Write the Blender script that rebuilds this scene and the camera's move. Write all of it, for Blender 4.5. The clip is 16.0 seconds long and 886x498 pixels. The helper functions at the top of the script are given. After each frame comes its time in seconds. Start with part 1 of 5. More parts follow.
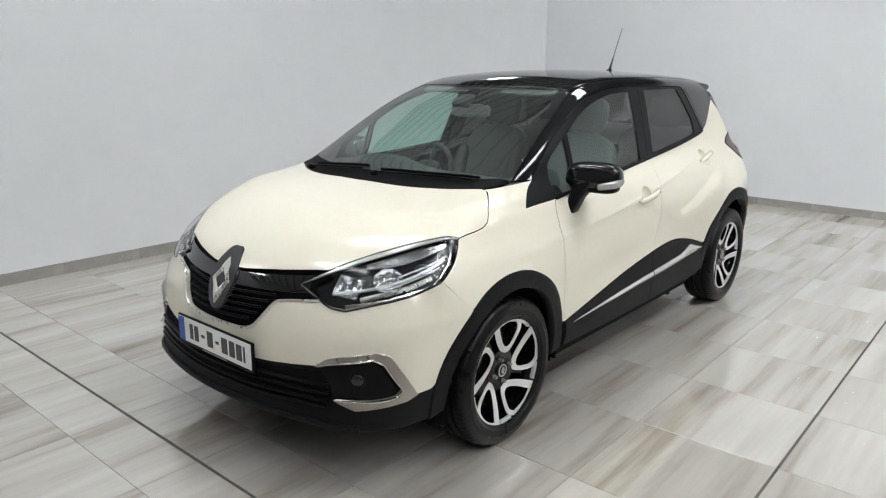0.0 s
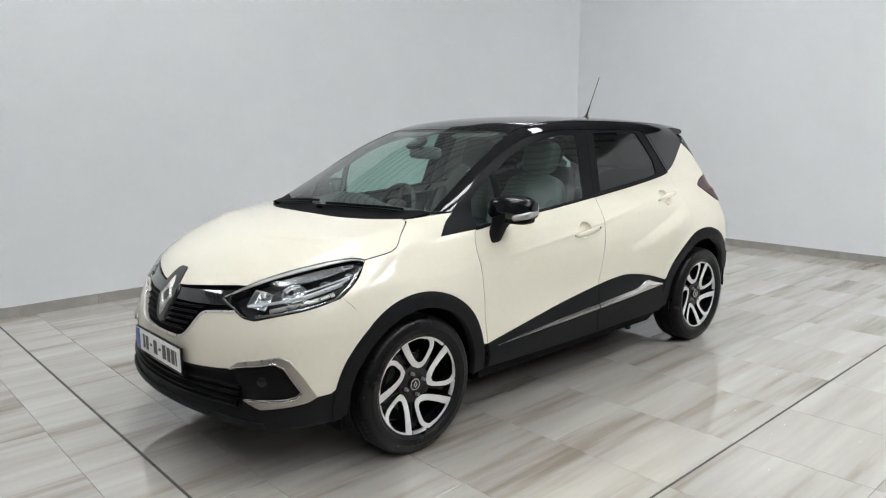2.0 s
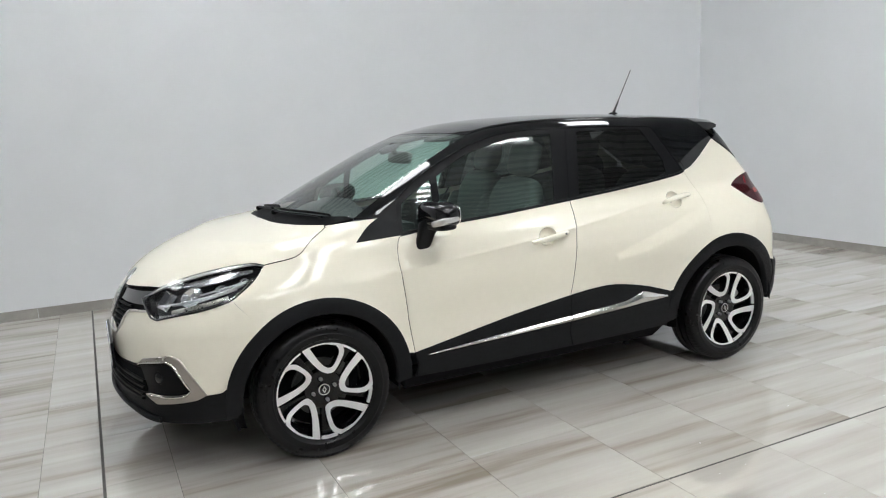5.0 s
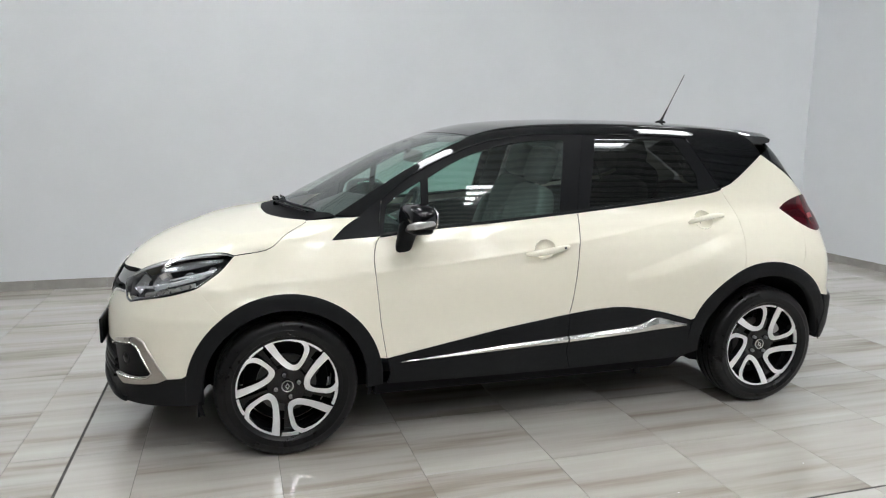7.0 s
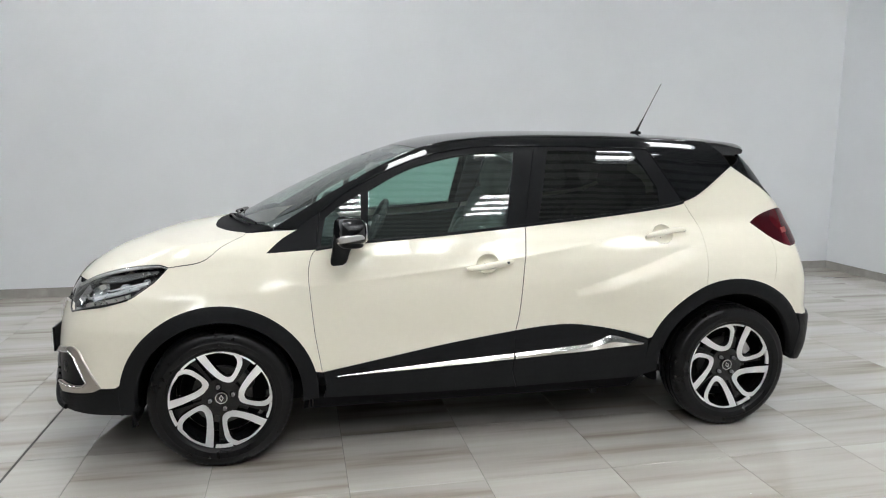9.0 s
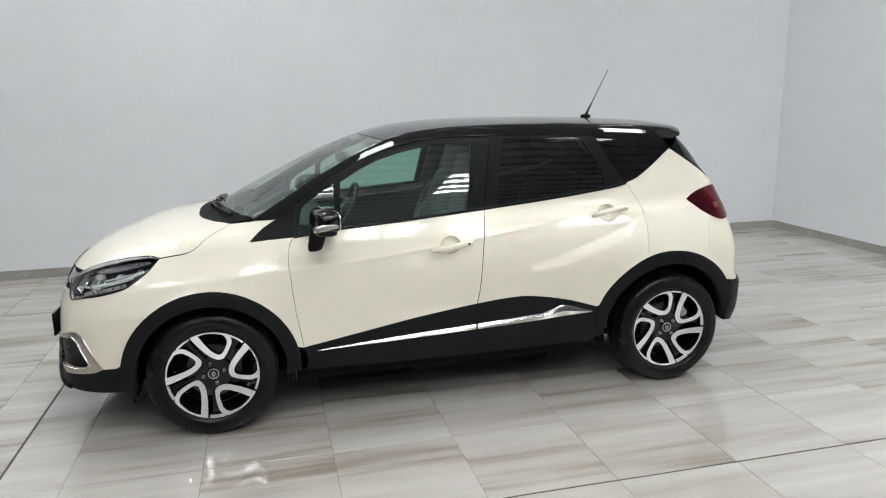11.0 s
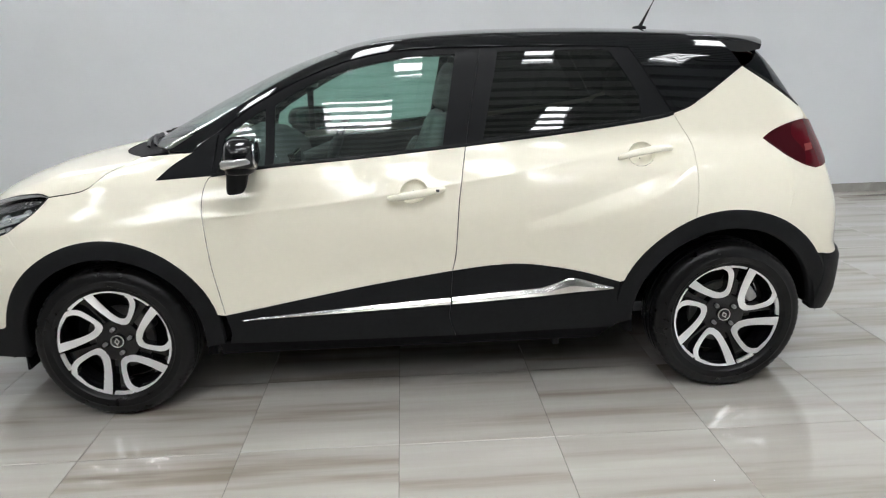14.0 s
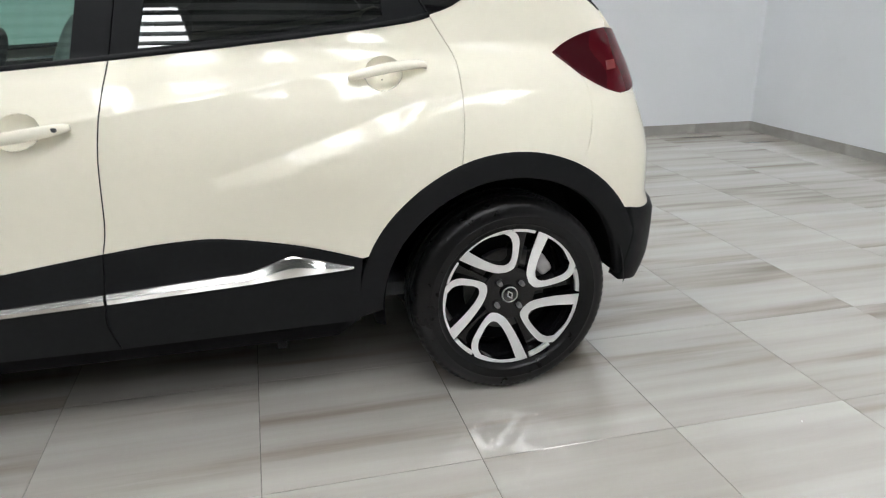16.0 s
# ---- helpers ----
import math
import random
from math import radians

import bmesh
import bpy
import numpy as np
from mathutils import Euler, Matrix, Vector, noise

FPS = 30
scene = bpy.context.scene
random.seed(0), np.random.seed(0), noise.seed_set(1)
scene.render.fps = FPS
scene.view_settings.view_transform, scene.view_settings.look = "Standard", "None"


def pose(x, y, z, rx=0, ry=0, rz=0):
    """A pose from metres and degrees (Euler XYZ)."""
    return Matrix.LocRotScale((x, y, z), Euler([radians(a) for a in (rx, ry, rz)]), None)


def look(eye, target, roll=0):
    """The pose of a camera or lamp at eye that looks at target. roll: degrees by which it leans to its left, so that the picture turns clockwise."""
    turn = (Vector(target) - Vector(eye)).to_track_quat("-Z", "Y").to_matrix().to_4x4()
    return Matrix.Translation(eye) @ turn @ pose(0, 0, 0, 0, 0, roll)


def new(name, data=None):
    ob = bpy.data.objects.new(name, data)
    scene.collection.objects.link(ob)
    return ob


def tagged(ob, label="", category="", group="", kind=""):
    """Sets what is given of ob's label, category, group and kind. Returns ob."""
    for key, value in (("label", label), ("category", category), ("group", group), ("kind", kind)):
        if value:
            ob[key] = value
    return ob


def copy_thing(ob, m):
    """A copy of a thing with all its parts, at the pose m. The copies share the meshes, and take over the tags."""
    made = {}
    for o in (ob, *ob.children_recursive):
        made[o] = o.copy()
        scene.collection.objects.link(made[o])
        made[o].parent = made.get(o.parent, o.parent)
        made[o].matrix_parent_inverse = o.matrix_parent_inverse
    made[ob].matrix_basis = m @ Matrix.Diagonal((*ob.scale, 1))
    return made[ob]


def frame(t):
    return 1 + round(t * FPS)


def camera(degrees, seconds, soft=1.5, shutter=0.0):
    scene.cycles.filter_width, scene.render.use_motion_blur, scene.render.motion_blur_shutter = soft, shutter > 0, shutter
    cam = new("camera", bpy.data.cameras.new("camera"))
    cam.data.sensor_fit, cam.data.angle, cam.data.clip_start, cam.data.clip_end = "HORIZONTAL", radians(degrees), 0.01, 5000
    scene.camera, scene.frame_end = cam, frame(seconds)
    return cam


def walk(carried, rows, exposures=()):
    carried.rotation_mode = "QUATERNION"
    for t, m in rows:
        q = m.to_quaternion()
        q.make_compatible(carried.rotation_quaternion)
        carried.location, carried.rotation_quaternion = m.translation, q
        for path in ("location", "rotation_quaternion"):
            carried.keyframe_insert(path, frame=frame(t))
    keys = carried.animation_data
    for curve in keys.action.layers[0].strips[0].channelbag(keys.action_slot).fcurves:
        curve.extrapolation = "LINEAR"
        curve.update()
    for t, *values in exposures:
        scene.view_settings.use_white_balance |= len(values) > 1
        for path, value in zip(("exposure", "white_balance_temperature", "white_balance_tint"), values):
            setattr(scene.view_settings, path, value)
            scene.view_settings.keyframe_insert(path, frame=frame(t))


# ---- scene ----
cam = camera(63.6, 16.0, soft=1.1, shutter=0.3)
PATH = [
    (0, (-2.329, -2.467, 1.595), (-0.853, -1.213, 1.095), 0.5),
    (0.5, (-2.444, -2.677, 1.561), (-0.966, -1.403, 1.124), 0.7),
    (1, (-2.472, -2.95, 1.556), (-1.043, -1.615, 1.137), 0.3),
    (1.5, (-2.273, -3.216, 1.574), (-0.923, -1.784, 1.219), -0.5),
    (2, (-2.046, -3.256, 1.527), (-0.715, -1.805, 1.18), -0.3),
    (2.5, (-1.798, -3.256, 1.539), (-0.51, -1.76, 1.219), -0.1),
    (3, (-1.566, -3.372, 1.553), (-0.367, -1.804, 1.236), 0.7),
    (3.5, (-1.377, -3.557, 1.525), (-0.299, -1.901, 1.219), 0.6),
    (4, (-1.376, -3.776, 1.525), (-0.343, -2.095, 1.195), 2.8),
    (4.2, (-1.284, -3.947, 1.512), (-0.308, -2.231, 1.192), 0.5),
    (6.5, (-0.42, -3.968, 1.512), (0.261, -2.118, 1.175), -0.1),
    (7, (-0.199, -4.056, 1.513), (0.354, -2.164, 1.179), 0.5),
    (7.5, (-0.014, -4.102, 1.507), (0.509, -2.202, 1.168), -1.1),
    (8, (0.118, -3.982, 1.507), (0.633, -2.079, 1.166), 0.1),
    (8.2, (0.191, -3.958, 1.52), (0.68, -2.048, 1.183), 0.0),
    (10.5, (0.448, -4.631, 1.538), (0.759, -2.674, 1.265), 1.5),
    (11, (0.331, -4.487, 1.713), (0.798, -2.588, 1.292), -1.0),
    (11.5, (0.679, -4.498, 1.615), (0.95, -2.547, 1.271), -3.3),
    (12, (0.825, -4.424, 1.568), (1.062, -2.473, 1.199), -1.6),
    (12.5, (0.871, -4.286, 1.512), (1.125, -2.339, 1.132), -0.7),
    (13, (0.923, -3.98, 1.484), (1.249, -2.065, 1.008), -1.4),
    (13.5, (1.059, -3.824, 1.452), (1.319, -1.92, 0.899), -1.1),
    (14, (1.24, -3.697, 1.465), (1.335, -1.771, 0.935), -1.5),
    (14.5, (1.324, -3.531, 1.5), (1.524, -1.644, 0.868), -2.0),
    (15, (1.484, -3.303, 1.401), (1.909, -1.453, 0.772), -2.6),
    (15.5, (1.638, -3.066, 1.325), (2.217, -1.265, 0.676), -1.8),
    (16, (1.862, -2.853, 1.239), (2.332, -1.025, 0.577), -0.3),
]
walk(cam, [(t, look(eye, target, roll)) for t, eye, target, roll in PATH])

# ---- world and light ----
HALL = (-8.0, 12.5, -24.0, 9.0, 6.2)  # x from, x to, y from, y to, roof height
ROOF_GLOW_POWER = 20.6
world = bpy.data.worlds.new("world")
world.use_nodes = True
scene.world = world
sky = world.node_tree.nodes.new("ShaderNodeTexSky")
sky.sky_type, sky.sun_disc, sky.sun_elevation = "NISHITA", False, radians(40)
world.node_tree.nodes["Background"].inputs[1].default_value = 0.08
world.node_tree.links.new(sky.outputs[0], world.node_tree.nodes["Background"].inputs[0])


# ---- materials ----
def material(name, colour, rough=0.5, metal=0.0, coat=0.0, vary=0.0, scale=20.0, bump=0.0, bump_scale=200.0, rough_vary=0.0, emit=0.0, spec=0.5):
    """A principled surface with colour and gloss that vary at two scales, and a fine relief."""
    m = bpy.data.materials.new(name)
    m.use_nodes = True
    nt = m.node_tree
    p = nt.nodes["Principled BSDF"]
    p.inputs["Base Color"].default_value = (*colour, 1)
    p.inputs["Roughness"].default_value, p.inputs["Metallic"].default_value = rough, metal
    p.inputs["Specular IOR Level"].default_value = spec
    p.inputs["Coat Weight"].default_value, p.inputs["Coat Roughness"].default_value = coat, 0.02
    if emit:
        p.inputs["Emission Color"].default_value, p.inputs["Emission Strength"].default_value = (*colour, 1), emit
    coords = nt.nodes.new("ShaderNodeTexCoord")
    if vary or rough_vary:
        big, small = nt.nodes.new("ShaderNodeTexNoise"), nt.nodes.new("ShaderNodeTexNoise")
        big.inputs["Scale"].default_value, small.inputs["Scale"].default_value = scale * 0.12, scale
        small.inputs["Detail"].default_value = 6
        both = nt.nodes.new("ShaderNodeMath")
        both.operation = "ADD"
        for n, noise_node in enumerate((big, small)):
            nt.links.new(coords.outputs["Object"], noise_node.inputs["Vector"])
            nt.links.new(noise_node.outputs["Fac"], both.inputs[n])
        if vary:
            ramp = nt.nodes.new("ShaderNodeMapRange")
            ramp.inputs["From Min"].default_value, ramp.inputs["From Max"].default_value = 0.7, 1.3
            ramp.inputs["To Min"].default_value, ramp.inputs["To Max"].default_value = 1 - vary, 1 + vary
            nt.links.new(both.outputs[0], ramp.inputs["Value"])
            mult = nt.nodes.new("ShaderNodeVectorMath")
            mult.operation = "SCALE"
            mult.inputs[0].default_value = colour
            nt.links.new(ramp.outputs[0], mult.inputs["Scale"])
            nt.links.new(mult.outputs[0], p.inputs["Base Color"])
        if rough_vary:
            ramp = nt.nodes.new("ShaderNodeMapRange")
            ramp.inputs["From Min"].default_value, ramp.inputs["From Max"].default_value = 0.7, 1.3
            ramp.inputs["To Min"].default_value, ramp.inputs["To Max"].default_value = max(rough - rough_vary, 0.01), rough + rough_vary
            nt.links.new(both.outputs[0], ramp.inputs["Value"])
            nt.links.new(ramp.outputs[0], p.inputs["Roughness"])
    if bump:
        tex, bmp = nt.nodes.new("ShaderNodeTexNoise"), nt.nodes.new("ShaderNodeBump")
        tex.inputs["Scale"].default_value, tex.inputs["Detail"].default_value = bump_scale, 4
        bmp.inputs["Strength"].default_value, bmp.inputs["Distance"].default_value = bump, 0.002
        nt.links.new(coords.outputs["Object"], tex.inputs["Vector"])
        nt.links.new(tex.outputs["Fac"], bmp.inputs["Height"])
        nt.links.new(bmp.outputs["Normal"], p.inputs["Normal"])
    return m


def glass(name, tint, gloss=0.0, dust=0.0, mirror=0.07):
    """A thin pane: tinted where light goes through, mirroring by Fresnel; dust is the share of a pale veil painted in
    for hazy reflections.
    """
    m = bpy.data.materials.new(name)
    m.use_nodes = True
    nt = m.node_tree
    nt.nodes.remove(nt.nodes["Principled BSDF"])
    clear, shine, mix, fr = (nt.nodes.new("ShaderNode" + n) for n in ("BsdfTransparent", "BsdfGlossy", "MixShader", "MapRange"))
    clear.inputs["Color"].default_value = (*tint, 1)
    shine.inputs["Roughness"].default_value = gloss
    facing, power = nt.nodes.new("ShaderNodeLayerWeight"), nt.nodes.new("ShaderNodeMath")
    power.operation, power.inputs[1].default_value = "POWER", 5.0
    fr.inputs["To Min"].default_value = mirror
    nt.links.new(facing.outputs["Facing"], power.inputs[0])
    nt.links.new(power.outputs[0], fr.inputs["Value"])
    nt.links.new(fr.outputs[0], mix.inputs[0])
    # pale diffuse mix that paints the milky reflection into the pane
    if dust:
        veil, coat = nt.nodes.new("ShaderNodeBsdfDiffuse"), nt.nodes.new("ShaderNodeMixShader")
        veil.inputs["Color"].default_value, coat.inputs[0].default_value = (0.62, 0.68, 0.66, 1), dust
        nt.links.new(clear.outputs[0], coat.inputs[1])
        nt.links.new(veil.outputs[0], coat.inputs[2])
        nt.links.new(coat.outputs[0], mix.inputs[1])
    else:
        nt.links.new(clear.outputs[0], mix.inputs[1])
    nt.links.new(shine.outputs[0], mix.inputs[2])
    nt.links.new(mix.outputs[0], nt.nodes["Material Output"].inputs["Surface"])
    return m


def tile_material():
    """Polished stone-look tiles: soft grey and beige streaks along x, different on every tile."""
    m = bpy.data.materials.new("streaked_tile")
    m.use_nodes = True
    nt = m.node_tree
    p = nt.nodes["Principled BSDF"]
    coords, info, place = nt.nodes.new("ShaderNodeTexCoord"), nt.nodes.new("ShaderNodeObjectInfo"), nt.nodes.new("ShaderNodeVectorMath")
    geo = nt.nodes.new("ShaderNodeNewGeometry")
    jump = nt.nodes.new("ShaderNodeMath")
    jump.operation, jump.inputs[1].default_value = "MULTIPLY", 57.0
    add = nt.nodes.new("ShaderNodeMath")
    nt.links.new(info.outputs["Random"], add.inputs[0])
    nt.links.new(geo.outputs["Random Per Island"], add.inputs[1])
    nt.links.new(add.outputs[0], jump.inputs[0])
    nt.links.new(coords.outputs["Object"], place.inputs[0])
    nt.links.new(jump.outputs[0], place.inputs[1])

    def streaks(scale, detail, stretch):
        mp, tx = nt.nodes.new("ShaderNodeMapping"), nt.nodes.new("ShaderNodeTexNoise")
        mp.inputs["Scale"].default_value = (stretch, 1.0, 1.0)
        tx.inputs["Scale"].default_value, tx.inputs["Detail"].default_value, tx.inputs["Roughness"].default_value = scale, detail, 0.55
        nt.links.new(place.outputs[0], mp.inputs["Vector"])
        nt.links.new(mp.outputs[0], tx.inputs["Vector"])
        return tx.outputs["Fac"]

    broad, fine = streaks(4.2, 2.5, 0.10), streaks(17.0, 5.0, 0.07)
    w = nt.nodes.new("ShaderNodeMath")
    w.operation, w.inputs[1].default_value = "MULTIPLY", 0.68
    w2 = nt.nodes.new("ShaderNodeMath")
    w2.operation, w2.inputs[1].default_value = "MULTIPLY_ADD", 0.32
    nt.links.new(broad, w.inputs[0])
    nt.links.new(fine, w2.inputs[0])
    nt.links.new(w.outputs[0], w2.inputs[2])
    ramp = nt.nodes.new("ShaderNodeValToRGB")
    els = ramp.color_ramp.elements
    els[0].position, els[0].color = 0.33, (0.250, 0.214, 0.176, 1)
    els[1].position, els[1].color = 0.66, (0.505, 0.484, 0.449, 1)
    mid = ramp.color_ramp.elements.new(0.47)
    mid.color = (0.418, 0.392, 0.354, 1)
    nt.links.new(w2.outputs[0], ramp.inputs[0])
    nt.links.new(ramp.outputs[0], p.inputs["Base Color"])
    p.inputs["Roughness"].default_value, p.inputs["IOR"].default_value = 0.04, 2.2
    rr = nt.nodes.new("ShaderNodeMapRange")
    rr.inputs["To Min"].default_value, rr.inputs["To Max"].default_value = 0.008, 0.028
    nt.links.new(fine, rr.inputs["Value"])
    nt.links.new(rr.outputs[0], p.inputs["Roughness"])
    tex, bmp = nt.nodes.new("ShaderNodeTexNoise"), nt.nodes.new("ShaderNodeBump")
    tex.inputs["Scale"].default_value = 9.0
    bmp.inputs["Strength"].default_value, bmp.inputs["Distance"].default_value = 0.012, 0.003
    nt.links.new(place.outputs[0], tex.inputs["Vector"])
    nt.links.new(tex.outputs["Fac"], bmp.inputs["Height"])
    nt.links.new(bmp.outputs["Normal"], p.inputs["Normal"])
    return m


CREAM = material("cream_paint", (0.795, 0.755, 0.635), 0.45, coat=0.8, vary=0.012, scale=300, spec=0.12)
ROOF_BLACK = material("black_gloss_paint", (0.006, 0.0065, 0.0075), 0.035, coat=0.0, spec=0.5)
PLASTIC = material("grained_black_plastic", (0.0085, 0.0090, 0.0100), 0.52, spec=0.13, vary=0.12, scale=60, bump=0.25, bump_scale=900)
TRIM = material("satin_black_trim", (0.007, 0.0075, 0.0085), 0.38, spec=0.10, vary=0.08, scale=40)
PIANO = material("piano_black", (0.006, 0.006, 0.007), 0.08, coat=0.6)
INTAKE = material("intake_plastic", (0.0045, 0.0045, 0.005), 0.40, spec=0.14, vary=0.1)
COWL = material("scuttle_plastic", (0.006, 0.006, 0.007), 0.6, spec=0.08, vary=0.15, scale=60, bump=0.15, bump_scale=700)
# near-black for hidden parts; also paints shade into shut lines and the intake
DARK = material("dark_void", (0.005, 0.005, 0.006), 0.8, vary=0.2, spec=0.1)
RUBBER = material("tyre_rubber", (0.0055, 0.0055, 0.006), 0.36, spec=0.22, vary=0.22, scale=30, bump=0.08, bump_scale=260, rough_vary=0.12)
CHROME = material("chrome", (0.66, 0.65, 0.63), 0.22, metal=1.0)
STRIP = material("door_strip_chrome", (0.70, 0.69, 0.675), 0.17, metal=1.0)
CHAMPAGNE = material("champagne_satin", (0.46, 0.43, 0.39), 0.30, metal=1.0, rough_vary=0.04, scale=40)
SATIN = material("satin_chrome", (0.72, 0.70, 0.665), 0.30, metal=0.85, rough_vary=0.05, scale=80)
CUT = material("diamond_cut_alloy", (0.86, 0.86, 0.855), 0.30, metal=0.55, vary=0.03, scale=120)
ALLOY_BLACK = material("black_wheel_paint", (0.006, 0.006, 0.007), 0.10, spec=0.45)
STEEL = material("brake_steel", (0.10, 0.098, 0.095), 0.42, metal=1.0, vary=0.2, scale=60)
BOLT = material("wheel_bolt_steel", (0.30, 0.30, 0.30), 0.35, metal=0.8)
# dust on these three panes is painted reflection haze, strongest on the windscreen
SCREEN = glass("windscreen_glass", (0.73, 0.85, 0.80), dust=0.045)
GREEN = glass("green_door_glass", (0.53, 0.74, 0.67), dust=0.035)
PRIVACY = glass("privacy_glass", (0.085, 0.09, 0.088), dust=0.012)
BLACK_GLASS = material("black_glass", (0.008, 0.009, 0.010), 0.03)
LAMP_HOUSE = material("lamp_housing", (0.028, 0.029, 0.032), 0.30, spec=0.5)
LENS = glass("lamp_lens", (0.93, 0.94, 0.95), 0.04, mirror=0.025)
RED_LENS = material("red_lamp_lens", (0.070, 0.004, 0.008), 0.10, spec=0.4)
DARK_RED = material("smoked_lamp_lens", (0.038, 0.004, 0.007), 0.10, spec=0.28)
PALE_RED = material("pale_red_lens", (0.20, 0.05, 0.05), 0.15)
CALIPER = material("caliper_casting", (0.42, 0.41, 0.40), 0.5, vary=0.15, scale=40)
REFLECTOR = material("lamp_reflector", (0.88, 0.89, 0.90), 0.12, metal=1.0)
MIRROR = material("mirror_glass", (0.85, 0.86, 0.87), 0.02, metal=1.0)
BLADE = material("satin_lamp_blade", (0.60, 0.60, 0.585), 0.26, metal=0.5)
SMOKED_CHROME = material("smoked_lamp_chrome", (0.36, 0.365, 0.37), 0.24, metal=0.9, rough_vary=0.06, scale=60)
CRYSTAL = material("lamp_crystal", (0.86, 0.88, 0.90), 0.12, metal=0.35)
REPEATER = material("repeater_lens", (0.50, 0.49, 0.48), 0.14, metal=0.6, rough_vary=0.06, scale=120)
SEAT_LIGHT = material("light_grey_leather", (0.135, 0.14, 0.135), 0.5, vary=0.08, scale=30, bump=0.2, bump_scale=300)
SEAT_DARK = material("dark_grey_cloth", (0.05, 0.052, 0.055), 0.8, vary=0.2, scale=50, bump=0.2, bump_scale=500)
CABIN = material("cabin_plastic", (0.045, 0.047, 0.050), 0.55, vary=0.12, scale=40, bump=0.2, bump_scale=600)
# lighter grey that paints windscreen haze onto the interior mirror; plain on the plate holder
MIRROR_BACK = material("grey_mirror_shell", (0.22, 0.225, 0.22), 0.4)
CABIN_LIGHT = material("roof_lining", (0.33, 0.33, 0.32), 0.9, vary=0.06, scale=80)
PLATE_WHITE = material("plate_white", (0.80, 0.80, 0.79), 0.3, vary=0.03, scale=60)
PLATE_BLUE = material("plate_blue", (0.02, 0.07, 0.36), 0.3)
INK = material("plate_ink", (0.045, 0.045, 0.05), 0.4)
WALL_PAINT = material("wall_paint", (0.77, 0.79, 0.81), 0.55, vary=0.02, scale=3, bump=0.12, bump_scale=60)
SKIRT = material("skirting_tile", (0.36, 0.345, 0.32), 0.25, vary=0.2, scale=6)
GROUT = material("grout", (0.12, 0.112, 0.10), 0.85, vary=0.25, scale=20)
JOINT = material("movement_joint", (0.085, 0.08, 0.075), 0.9, spec=0.1, vary=0.3, scale=40)
TILE = tile_material()
SHEET = material("roof_sheet", (0.58, 0.59, 0.59), 0.6, vary=0.06, scale=2)
PURLIN = material("purlin_steel", (0.10, 0.11, 0.11), 0.6, vary=0.2, scale=10)
HALL_WALL = material("hall_wall", (0.26, 0.26, 0.26), 0.7, vary=0.06, scale=2)
# one glow shared by the rooflights and the added fill panels
ROOF_GLOW = material("roof_glow_sheet", (0.955, 0.972, 0.99), 0.6, emit=ROOF_GLOW_POWER)


# ---- mesh helpers ----
def part(name, data, mat, parent=None, label="", smooth=True):
    """Links a bmesh or mesh as one object under a thing or a part."""
    if isinstance(data, bmesh.types.BMesh):
        me = bpy.data.meshes.new(name)
        data.to_mesh(me)
        data.free()
        if smooth:
            me.shade_smooth()
            me.set_sharp_from_angle(angle=radians(38))
    else:
        me = data
    if mat is not None:
        me.materials.clear()
        me.materials.append(mat)
    ob = new(name, me)
    ob.parent = parent
    if label:
        ob["label"] = label
    return ob


def box(bm, x0, x1, y0, y1, z0, z1, bevel=0.0):
    r = bmesh.ops.create_cube(bm, size=1, matrix=Matrix.Translation(((x0 + x1) / 2, (y0 + y1) / 2, (z0 + z1) / 2)) @ Matrix.Diagonal((x1 - x0, y1 - y0, z1 - z0, 1)))
    if bevel:
        edges = list({e for v in r["verts"] for e in v.link_edges})
        bmesh.ops.bevel(bm, geom=edges, offset=bevel, segments=2, affect="EDGES", profile=0.5)
    return bm


def boxed(*a, bevel=0.0):
    return box(bmesh.new(), *a, bevel=bevel)


def grid_mesh(name, rows, closed=False, caps=False):
    """A mesh through rows of points; closed: each row runs round."""
    rows = [np.asarray(r, float) for r in rows]
    n = len(rows[0])
    faces = []
    for i in range(len(rows) - 1):
        for j in range(n if closed else n - 1):
            k = (j + 1) % n
            faces.append((i * n + j, i * n + k, (i + 1) * n + k, (i + 1) * n + j))
    if caps:
        faces += [tuple(range(n))[::-1], tuple((len(rows) - 1) * n + j for j in range(n))]
    me = bpy.data.meshes.new(name)
    me.from_pydata(np.concatenate(rows).tolist(), [], faces)
    me.validate()
    me.shade_smooth()
    me.set_sharp_from_angle(angle=radians(40))
    return me


def rounded(centre, half, power=0.45, rot=(0, 0, 0), taper=0.0, n=20):
    """A pillow-like rounded block."""
    sp = lambda c, p: np.sign(c) * np.abs(c) ** p
    rot_m = np.array(Euler([radians(a) for a in rot]).to_matrix())
    rows = []
    for a in np.linspace(-math.pi / 2, math.pi / 2, n):
        row = []
        for b in np.linspace(0, 2 * math.pi, 2 * n, endpoint=False):
            q = np.array([sp(math.cos(a), power) * sp(math.cos(b), power), sp(math.cos(a), power) * sp(math.sin(b), power), sp(math.sin(a), power)])
            q[:2] *= 1 - taper * q[2]
            row.append(rot_m @ (q * half) + centre)
        rows.append(row)
    return grid_mesh("block", rows, closed=True, caps=True)


